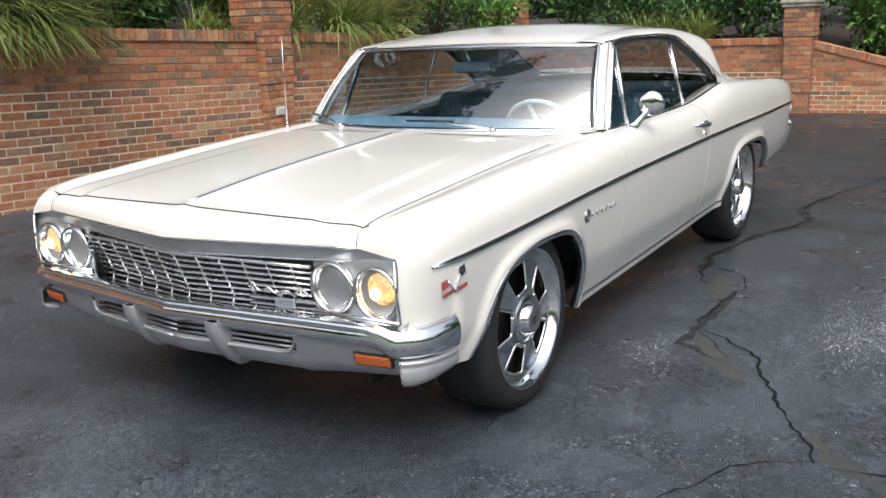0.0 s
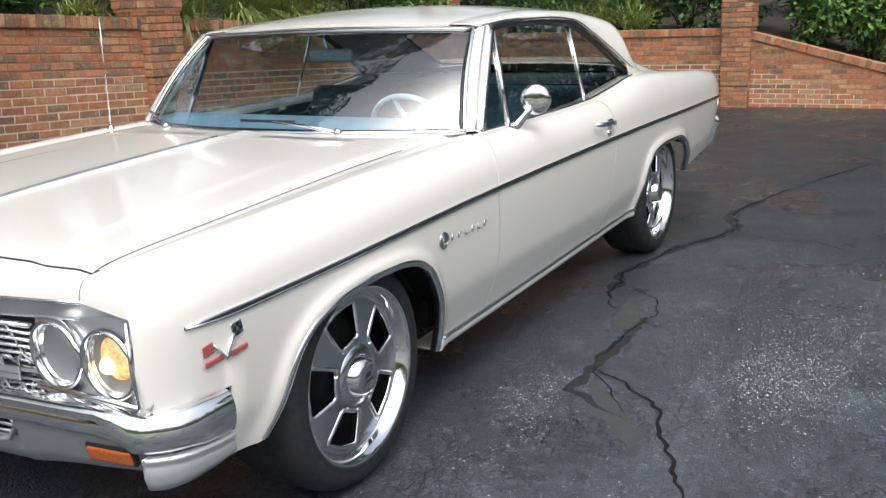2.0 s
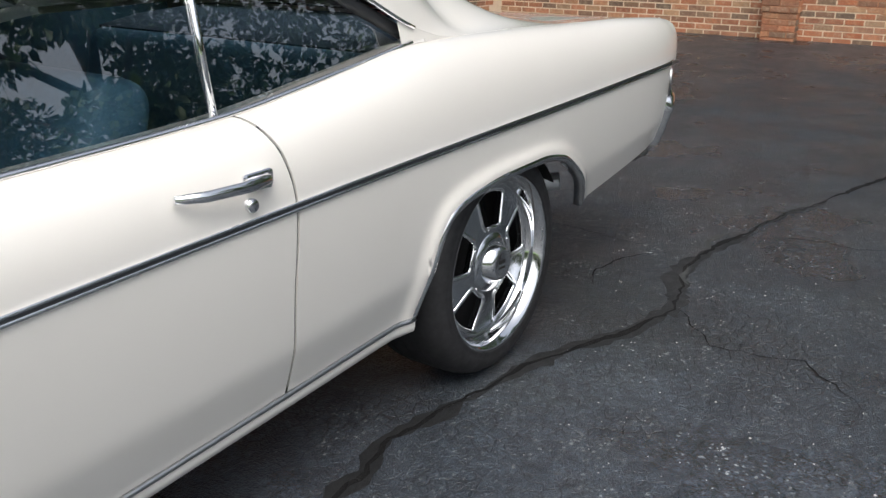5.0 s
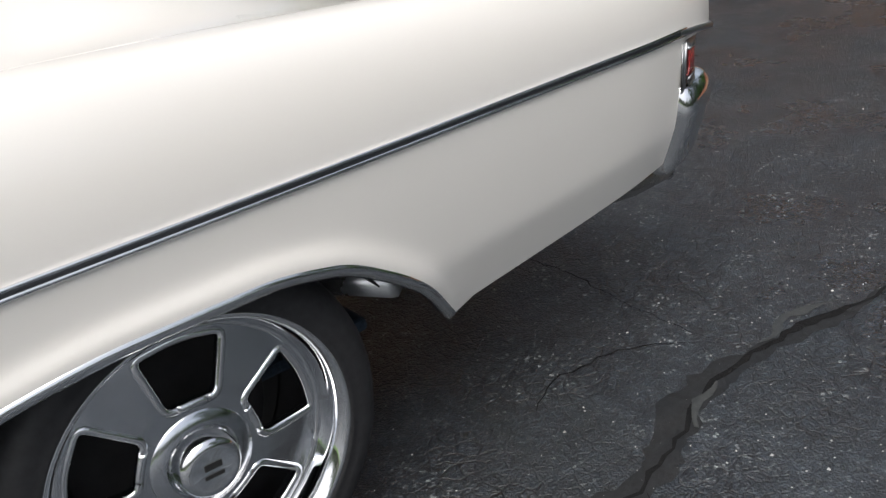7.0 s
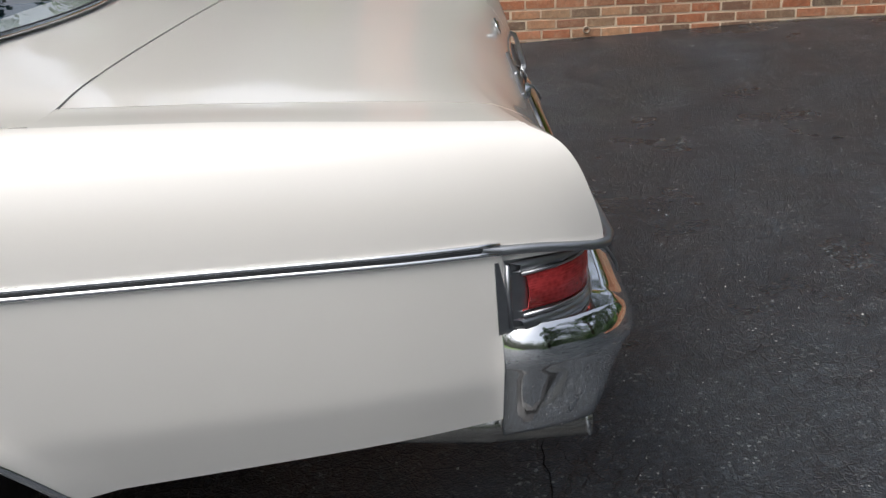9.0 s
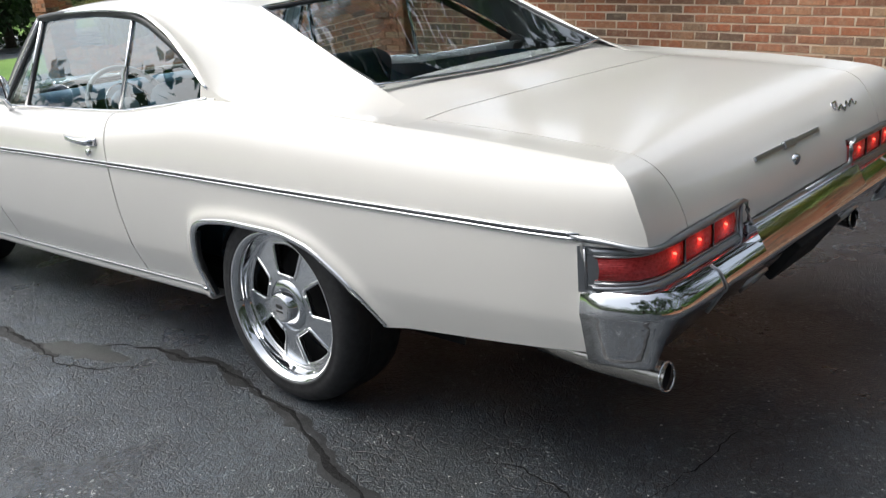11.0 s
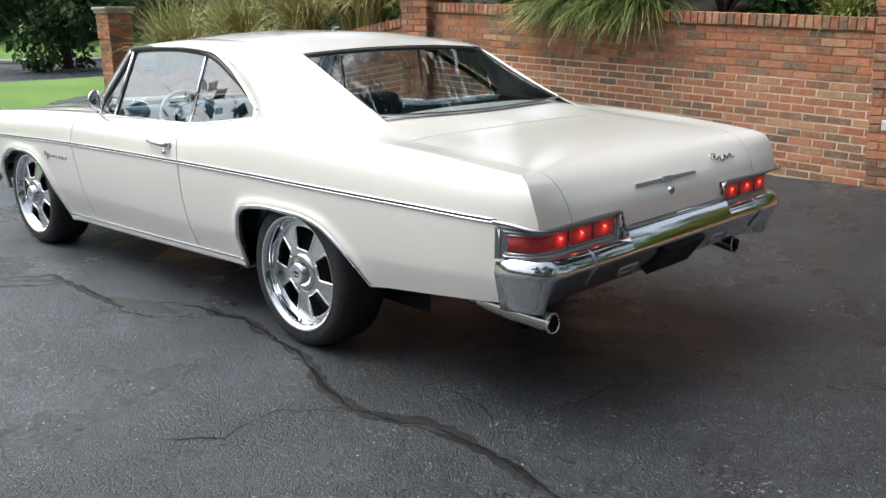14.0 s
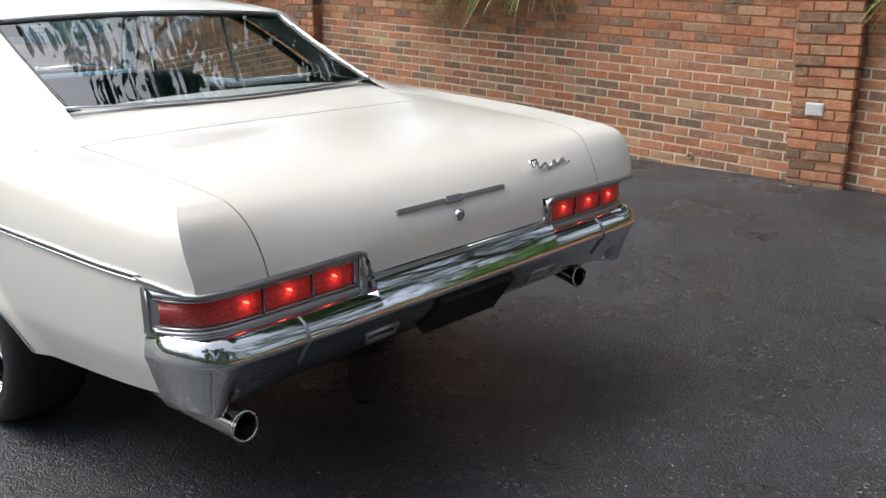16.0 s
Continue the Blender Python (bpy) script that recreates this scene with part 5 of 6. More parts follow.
# ---- roof, glass, pillars ----
edge_y = curve((.30, .722), (0, .758), (-.3, .768), (-.6, .770), (-.8, .790), (-1.0, .835), (-1.17, .874), (-1.3, .882), (-1.6, .885), (-1.85, .886), (-2.05, .886))
edge_z = curve((.30, 1.332), (0, 1.350), (-.3, 1.354), (-.6, 1.338), (-.8, 1.272), (-1.0, 1.170), (-1.17, 1.075), (-1.3, 1.040), (-1.6, 1.0285), (-1.85, 1.016), (-2.05, 1.000))
shoulder_y = curve((.30, .60), (0, .62), (-1.2, .630), (-1.5, .642), (-1.77, .655), (-2.05, .70))
shoulder_z = curve((.30, 1.345), (.1, 1.368), (-.3, 1.390), (-.7, 1.384), (-1.0, 1.358), (-1.2, 1.322), (-1.45, 1.215), (-1.77, 1.073), (-1.88, 1.030), (-2.05, .985))
roof_mid = curve((.36, 1.348), (.1, 1.398), (-.3, 1.430), (-.7, 1.424), (-1.0, 1.392), (-1.19, 1.345))


def roof_front(y):
    return .285 + .07 * (1 - (abs(y) / .722) ** 2)


def roof_section(x):
    """Half section from the outer edge over the shoulder."""
    col = []
    for k in range(11):
        a = k / 10 * math.pi / 2
        n = .80
        y = shoulder_y(x) + (edge_y(x) - shoulder_y(x)) * math.cos(a) ** n
        z = edge_z(x) + (shoulder_z(x) - edge_z(x)) * math.sin(a) ** n
        blend = max(0.0, min(1.0, (-1.10 - x) / .30))
        t = k / 10
        y = lerp(y, lerp(edge_y(x), shoulder_y(x), t), blend)
        z = lerp(z, edge_z(x) + (shoulder_z(x) - edge_z(x)) * (t ** 1.7 * .75 + .25 * t * t * (3 - 2 * t)), blend)
        col.append((x, y, z))
    return col


for side in (1, -1):
    rows = []
    for x in spread(.295, -2.04, 58):
        rows.append(roof_section(x))
    sheet("roof_side", rows, PAINT, car, "ivory-white roof side and sail panel", side=side, out=(-.8, 0, 1.0))
rows = []
for x in spread(.295, -1.19, 34):
    col = []
    for w in spread(-1, 1, 33):
        y = shoulder_y(x) * w
        z = lerp(roof_mid(x), shoulder_z(x), abs(w) ** 2.3)
        xx = x + (.07 * (1 - w * w) if x > .29 else .07 * (1 - w * w) * max(0, (x - .1) / .19)) + (.03 * (1 - w * w) * max(0, (-.9 - x) / .28) if x < -.9 else 0)
        col.append((xx, y, z - (.004 if x > .29 else 0)))
    rows.append(col)
sheet("roof_panel", rows, PAINT, car, "ivory-white roof panel", out=(-.4, 0, 1.0), thick=.012)
rows = [[(lerp(.26, -1.15, i / 12), shoulder_y(0) * 1.1 * w, roof_mid(lerp(.26, -1.15, i / 12)) - .03 - .03 * w * w) for w in spread(-1, 1, 13)] for i in range(13)]
sheet("headliner", rows, HEADLINER, car, "pale blue-grey headliner", out=(-.4, 0, 2.0), thick=.004)


def screen_point(u, v):
    """Windscreen: u across from -1 to 1, v from its base up."""
    yb, yt = .822 * u, .712 * u
    xb, zb = glass_base(yb), .955 + .010 * (1 - u * u)
    xt, zt = roof_front(yt) + .008, 1.318 + .012 * (1 - u * u)
    bow = .022 * math.sin(v * math.pi)
    return lerp(xb, xt, v) + bow, lerp(yb, yt, v), lerp(zb, zt, v) + bow * .7


screen = sheet("windscreen", [[screen_point(u, v) for v in spread(0, 1, 13)] for u in spread(-1, 1, 33)], GLASS, car, "lightly tinted curved windscreen", out=(0, 0, .9), thick=0)
screen.visible_shadow = False
rod("screen_moulding", [screen_point(u, 0) for u in spread(-1, 1, 30)] + [screen_point(1, v) for v in spread(.08, .94, 10)] +
    [screen_point(u, 1) for u in spread(1, -1, 30)] + [screen_point(-1, v) for v in spread(.94, .08, 10)], .013, CHROME, car, closed=True)
rod("screen_seal", [tuple(a + b for a, b in zip(screen_point(u * .985, v * .97 + .015), (-.004, 0, -.002))) for u, v in
    [(u, 0) for u in spread(-1, 1, 30)] + [(1, v) for v in spread(.05, .95, 10)] + [(u, 1) for u in spread(1, -1, 30)] + [(-1, v) for v in spread(.95, .05, 10)]], .009, SEAL, car,
    closed=True)


def rear_glass(u, v):
    """Rear window: v from its base up."""
    yb, yt = .650 * u, .628 * u
    xb, zb = -1.765 - .075 * (1 - u * u), 1.068 - .012 * (1 - u * u)
    xt, zt = -1.198 + .02 * (1 - u * u), 1.322 + .020 * (1 - u * u)
    bow = -.012 * math.sin(v * math.pi)
    return lerp(xb, xt, v) + bow * .3, lerp(yb, yt, v), lerp(zb, zt, v) + bow


back = sheet("rear_window", [[rear_glass(u, v) for v in spread(0, 1, 11)] for u in spread(-1, 1, 25)], GLASS, car, "lightly tinted rear window", out=(-1, 0, .6), thick=0)
back.visible_shadow = False
frame_line = [(u, 0) for u in spread(-1, 1, 24)] + [(1, v) for v in spread(.08, .92, 10)] + [(u, 1) for u in spread(1, -1, 24)] + [(-1, v) for v in spread(.92, .08, 10)]
rod("rear_window_moulding", [tuple(a + b for a, b in zip(rear_glass(u * 1.005, v), (0, 0, .004))) for u, v in frame_line], .006, CHROME, car, closed=True)
rod("rear_window_seal", [rear_glass(u * .98, .02 + v * .96) for u, v in frame_line], .006, SEAL, car, closed=True)
belt = curve((.6, .950), (.1, .957), (-.5, .970), (-.82, 1.002), (-1.17, 1.046))


def pane_y(z):
    return lerp(.868, .752, (z - .95) / .38)


def pane(name, a, b, c, d, top, parent, side, n=10, bottom=None):
    """Side glass between the line a-b at its front and d-c at its rear; top: height over x."""
    rows = []
    for s in spread(0, 1, n):
        col = []
        for t in spread(0, 1, 6):
            x = lerp(lerp(a[0], d[0], s), lerp(b[0], c[0], s), t)
            z = lerp(lerp(a[1], d[1], s), lerp(b[1], c[1], s), t)
            if top and t > 0:
                zt = top(lerp(b[0], c[0], s))
                z0 = lerp(a[1], d[1], s)
                z = z0 + (zt - z0) * t
            col.append((x, pane_y(z), z))
        rows.append(col)
    ob = sheet(name, rows, GLASS, parent, side=side, out=(0, 0, 1.0), thick=0)
    ob.visible_shadow = False
    return ob


win_top = curve((.26, 1.318), (.1, 1.330), (-.2, 1.336), (-.5, 1.322), (-.62, 1.300), (-.85, 1.210), (-1.0, 1.135), (-1.15, 1.055))
for side in (1, -1):
    pane("vent_glass", (.545, .955), (.238, 1.318), (.226, 1.322), (.326, .955), None, car, side)
    pane("door_glass", (.326, .955), (.226, 1.32), (-.553, 1.315), (-.510, .968), win_top, car, side, 16)
    pane("quarter_glass", (-.510, .968), (-.553, 1.31), (-1.15, 1.056), (-1.148, 1.046), win_top, car, side, 16)
    rod("vent_post", [(.326, pane_y(.955) + .004, .950), (.226, pane_y(1.32) + .004, 1.325)], .010, CHROME, car, side=side)
    rod("vent_seal", [(.310, pane_y(.955) + .002, .950), (.210, pane_y(1.32) + .002, 1.325)], .008, SEAL, car, side=side)
    rod("division_post", [(-.510, pane_y(.968) + .003, .964), (-.553, pane_y(1.31) + .003, 1.318)], .008, CHROME, car, side=side)
    rod("window_rail", [(x, pane_y(win_top(x)) + .006, win_top(x) + .007) for x in spread(.25, -1.15, 50)], .017, SEAL, car, side=side, squash=(.8, 1))
    rod("drip_moulding", [(x, edge_y(x) + .004, edge_z(x) - .002) for x in spread(.29, -1.16, 50)], .006, CHROME, car, side=side)
    rod("belt_moulding", [(x, .876, belt(x) - .002) for x in spread(.58, -1.15, 40)], .007, CHROME, car, side=side)
    # top of the door and quarter inside the belt line
    rows = [[(x, crest_y(x), crest_z(x)), (x, .878, belt(x)), (x, .862, belt(x) - .004), (x, .80, belt(x) - .01), (x, .78, belt(x) - .06)] for x in spread(.62, -1.2, 36)]
    sheet("belt_ledge", rows, PAINT, car, side=side, thick=.003)
    rows = [[(x, .78, belt(x) - .03), (x, .765, belt(x) - .10), (x, .77, .40 if x > -.95 else .70)] for x in spread(.62, -1.75, 30)]
    sheet("inner_door_trim", rows, BLUE, car, "blue vinyl inner trim panel", side=side, thick=.01, out=(0, 2, .7))
    rows = [[(x, crest_y(x) - .001, crest_z(x) - .004), (x, lerp(crest_y(x), edge_y(x), .5), lerp(crest_z(x), edge_z(x), .5)), (x, edge_y(x) - .001, edge_z(x) + .001)] for x in spread(-1.11, -1.6, 16)]
    sheet("sail_foot", rows, PAINT, car, side=side, thick=.003)
    # windscreen pillar
    rows = []
    for t in spread(0, 1, 12):
        p = screen_point(1, t)
        q = (lerp(.566, .236, t), pane_y(lerp(.95, 1.33, t)) + .004, lerp(.950, 1.335, t))
        m_ = (lerp(p[0], q[0], .5) + .012, lerp(p[1], q[1], .5) + .020, lerp(p[2], q[2], .5) + .008)
        rows.append([tuple(p[i] - (.03, .02, 0)[i] for i in range(3)), p, m_, q, (q[0] - .03, q[1] - .02, q[2])])
    sheet("windscreen_pillar", rows, PAINT, car, side=side, out=(0, 0, 1.1), thick=.004)
    rod("pillar_moulding", [(lerp(.566, .238, t), pane_y(lerp(.95, 1.33, t)) + .008, lerp(.948, 1.335, t)) for t in spread(0, 1, 10)], .009, CHROME, car, side=side)
    rod("pillar_bead", [tuple(lerp(a_, b_, .5) + c_ for a_, b_, c_ in zip(screen_point(1, t), (lerp(.566, .236, t), pane_y(lerp(.95, 1.33, t)) + .004, lerp(.950, 1.335, t)), (.013, .021, .008)))
                        for t in spread(.01, .99, 10)], .0035, BRUSHED, car, side=side, sides=6)
    rod("pillar_seal", [(lerp(.545, .222, t), pane_y(lerp(.955, 1.32, t)) + .004, lerp(.955, 1.325, t)) for t in spread(0, 1, 10)], .009, SEAL, car, side=side)
    # wiper
    wiper = tagged(new("wiper"), "chrome windscreen wiper with black blade")
    wiper.parent = car
    py = .455 if side > 0 else -.42
    a = Vector((.885, py, .975))
    tip_y = py - .50
    q = screen_point(tip_y / .82, .075)
    b = Vector((q[0] + .022, tip_y, q[2] + .016))
    rod("arm", [a, a.lerp(b, .3) + Vector((.012, 0, .012)), a.lerp(b, .62) + Vector((.012, 0, .010))], [.009, .006, .004], CHROME, wiper, sides=6)
    blade = []
    for s in spread(-.10, .42, 8):
        yy = lerp(py, tip_y, .62 + s - .05)
        q = screen_point(yy / .82, .07)
        blade.append((q[0] + .014, yy, q[2] + .012))
    rod("blade", blade, .006, SEAL, wiper, sides=6)
    bm = bmesh.new()
    bmesh.ops.create_uvsphere(bm, u_segments=12, v_segments=8, radius=.018)
    part("pivot", bm, CHROME, wiper, smooth=True, m=pose(*a))

# ---- interior ----
bm = bmesh.new()
block(bm, (2.6, 1.5, .03), pose(-.65, 0, .34), .01)
part("floor_pan", bm, DARK_BLUE, car, "dark blue carpeted floor")
rows = [[(glass_base(y) - .03, y, .948), (.62, y, .968), (.46, y, .982), (.412, y, .955), (.42, y, .84), (.50, y, .70), (.60, y, .55)] for y in spread(-.80, .80, 21)]
sheet("dashboard", rows, BLUE_DASH, car, "pale blue padded dashboard", out=(.7, 0, .6), thick=.01)
bm = bmesh.new()
block(bm, (.02, .36, .07), pose(.410, .40, .88, 0, -8, 0), .008)
part("instrument_panel", bm, SEAL, car)


def bench(x, z, name):
    seat = tagged(new(name), "blue vinyl bench seat")
    seat.parent = car
    bm = bmesh.new()
    block(bm, (.52, 1.34, .20), pose(x + .12, 0, z - .02, 0, -6, 0), .06, 4)
    part("cushion", bm, BLUE, seat, smooth=True)
    bm = bmesh.new()
    block(bm, (.17, 1.34, .50), pose(x - .19, 0, z + .27, 0, -14, 0), .06, 4)
    part("backrest", bm, BLUE, seat, smooth=True)
    for y in (-.45, -.15, .15, .45):
        rod("seam", [(x - .10, y, z + .06), (x - .135, y, z + .27), (x - .17, y, z + .49)], .006, DARK_BLUE, seat, sides=6)
    return seat


bench(-.22, .52, "front_seat")
bench(-1.12, .45, "rear_seat")
rows = [[(-1.33, y, .975), (-1.5, y, 1.00), (-1.83, y, 1.012)] for y in spread(-.64, .64, 5)]
sheet("parcel_shelf", rows, DARK_BLUE, car, "blue parcel shelf", out=(-1.5, 0, .5), thick=.01)
wheel = tagged(new("steering_wheel"), "pale two-spoke steering wheel with chrome horn ring")
wheel.parent = car
wheel.matrix_basis = pose(.255, .40, .882, 0, -60, 0)
rod("rim", [(.205 * math.cos(a), .205 * math.sin(a), 0) for a in spread(0, math.tau * 47 / 48, 48)], .0125, WHITE_RIM, wheel, closed=True, sides=10)
rod("horn_ring", [(.12 * math.cos(a), .12 * math.sin(a), .0) for a in spread(0, math.tau * 31 / 32, 32)], .004, CHROME, wheel, closed=True, sides=6)
for a in (-12, 192):
    rod("spoke", [(.03 * math.cos(radians(a)), .03 * math.sin(radians(a)), -.01), (.20 * math.cos(radians(a)), .20 * math.sin(radians(a)), 0)], [.016, .009], WHITE_RIM, wheel)
bm = bmesh.new()
bmesh.ops.create_uvsphere(bm, u_segments=16, v_segments=8, radius=.045)
part("hub", bm, WHITE_RIM, wheel, smooth=True, m=Matrix.Diagonal((1, 1, .5, 1)))
rod("steering_column", [(.33, .40, .93), (.56, .40, .80)], .028, BLUE_DASH, car)
mirror = tagged(new("inside_mirror"), "pale inside mirror on a chrome stalk")
mirror.parent = car
rod("stalk", [(.34, 0, 1.32), (.325, 0, 1.27), (.30, 0, 1.245)], .008, CHROME, mirror)
bm = bmesh.new()
block(bm, (.02, .22, .055), pose(.292, 0, 1.225, 0, 12, 6), .012, 3)
part("mirror_shell", bm, HEADLINER, mirror, smooth=True)

# ---- door fittings, badges, aerial ----
for side in (1, -1):
    handle = tagged(new("door_handle"), "chrome push-button door handle with key lock")
    handle.parent = car
    yb = side_y(-.42, .868)
    rod("grip", [(-.515, yb + .004, .866), (-.49, yb + .030, .870), (-.42, yb + .036, .873), (-.34, yb + .032, .877), (-.285, yb + .012, .881)], [.012, .014, .011, .010, .008], CHROME,
        handle, side=side, squash=(.8, 1.1))
    bm = bmesh.new()
    block(bm, (.075, .014, .034), pose(-.49, (yb + .004) * side, .868), .006)
    part("base", bm, CHROME, handle)
    v, f = grid(turned([(.014, -.004), (.014, .010), (.010, .013), (.0005, .013)], 16), wrap=True)
    piece("key_lock", v, f, CHROME, handle, m=pose(-.462, side_y(-.462, .825) * side, .825) @ Matrix.Diagonal((1, side, 1, 1)))
    # roundel and raised capital-size bars on the front fender
    emblem = tagged(new("fender_emblem"), "chrome ring emblem with raised bars on the fender")
    emblem.parent = car
    for r in (.026, .017):
        rod("ring", [(1.072 + r * math.cos(a), side_y(1.07, .666) + .003, .666 + r * math.sin(a)) for a in spread(0, math.tau * 23 / 24, 24)], .0032, BRUSHED, emblem, closed=True,
            sides=6, side=side)
    rod("ring_centre", [(1.060, side_y(1.07, .666) + .003, .660), (1.072, side_y(1.07, .67) + .003, .675), (1.084, side_y(1.07, .66) + .003, .660)], .004, BRUSHED, emblem, sides=6, side=side)
    for i in range(6):
        x = 1.018 - .046 * i
        yy = side_y(x, .664) + .003
        rod("raised_bar", [(x + .003, yy, .654), (x - .003, yy, .674)], .0028, BRUSHED, emblem, sides=6, side=side)
        if i:
            rod("raised_bar", [(x - .003, yy, .674 if i % 2 else .656), (x - .015, yy, .668 if i % 2 else .655)], .0028, BRUSHED, emblem, sides=6, side=side)
    # V-shaped flag emblem near the lamp
    flag = tagged(new("flag_emblem"), "red and chrome V-shaped flag emblem")
    flag.parent = car
    y0 = lambda x, z: side_y(x, z) + .004
    rod("vee", [(2.120, y0(2.12, .662), .662), (2.083, y0(2.083, .618), .618), (2.060, y0(2.06, .672), .672)], .0055, CHROME, flag, sides=6, side=side)
    for (xa, za), (xb, zb), mat in (((2.152, .668), (2.118, .640), RED_PAINT), ((2.066, .700), (2.030, .664), CHROME)):
        c = ((xa + xb) / 2, (za + zb) / 2)
        bm = bmesh.new()
        block(bm, (abs(xa - xb), .004, abs(za - zb)), pose(c[0], y0(*c) * side, c[1], 0, 10, 0), .002, 1)
        part("flag", bm, mat, flag)
    bm = bmesh.new()
    for i in range(3):
        for j in range(3):
            if (i + j) % 2:
                block(bm, (.010, .005, .010), pose(2.038 + .011 * i, (y0(2.048, .682) + .001) * side, .671 + .011 * j, 0, 10, 0))
    part("checks", bm, DARK_PAINT, flag)
    bm = bmesh.new()
    block(bm, (.062, .005, .014), pose(2.118, y0(2.118, .622) * side, .621, 0, 4, 0), .002, 1)
    block(bm, (.058, .005, .014), pose(2.043, y0(2.043, .626) * side, .626, 0, 4, 0), .002, 1)
    part("cross_bar", bm, RED_PAINT, flag)
# outside mirror on the driver's door
mirror = tagged(new("outside_mirror"), "round chrome outside mirror on a slanted stalk")
mirror.parent = car
stem = [(.385, .905, .937), (.365, .930, .955), (.340, .958, .998), (.322, .975, 1.030)]
rod("stem", stem, [.024, .013, .010, .009], CHROME, mirror, sides=12, squash=(.75, 1.3))
bm = bmesh.new()
block(bm, (.10, .035, .014), pose(.385, .905, .936, -25, 0, -8), .006, 3)
part("foot", bm, CHROME, mirror)
v, f = grid(turned([(.0005, -.014), (.03, -.013), (.052, -.008), (.062, .0), (.064, .010), (.058, .014), (.0005, .014)], 32), wrap=True)
piece("head", v, f, CHROME, mirror, m=pose(.315, .985, 1.050, 0, 0, 112) @ Matrix.Scale(.93, 4))
rod("aerial", [(.805, -.850, .942), (.80, -.850, 1.2), (.796, -.85, 1.42)], [.003, .0022, .0016], CHROME, car, "thin telescopic radio aerial", sides=6)
v, f = tube([(.806, -.85, .93), (.806, -.85, .945), (.805, -.85, .965)], [.022, .016, .006], 16)
piece("aerial_base", v, f, CHROME, car)

# ---- underbody and wheel wells ----
bm = bmesh.new()
block(bm, (4.0, 1.0, .14), pose(.0, 0, .43), .03)
block(bm, (2.0, 1.66, .12), pose(-.08, 0, .34), .02)
block(bm, (.66, 1.50, .16), pose(-2.40, 0, .67), .05)
block(bm, (1.0, 1.10, .25), pose(1.7, 0, .48), .05)
part("underbody", bm, BLACK, car, "black underbody and frame")
for side in (1, -1):
    for cx in (1.511, -1.511):
        rows = []
        for a in spread(.45, math.pi - .45, 20):
            rows.append([(cx + .43 * math.cos(a), y * side, .34 + .35 * math.sin(a)) for y in (.90, .80, .55)])
        sheet("wheel_well", rows, BLACK, car, "black wheel well", thick=.003, out=(cx, .7 * side, 2.0))
        rows = [[(cx + x, .55 * side, z) for z in (.18, .72)] for x in (-.46, 0, .46)]
        sheet("inner_well", rows, BLACK, car, thick=.003)
    rod("axle_tube", [(-1.511, 0, .34), (-1.511, .62 * side, .34)], .045, BLACK, car)
rod("shock_absorber", [(-1.925, .905, .500), (-1.83, .68, .475)], .030, BRIGHT, car, "dull metal damper behind the wheel")

# ---- wheels ----


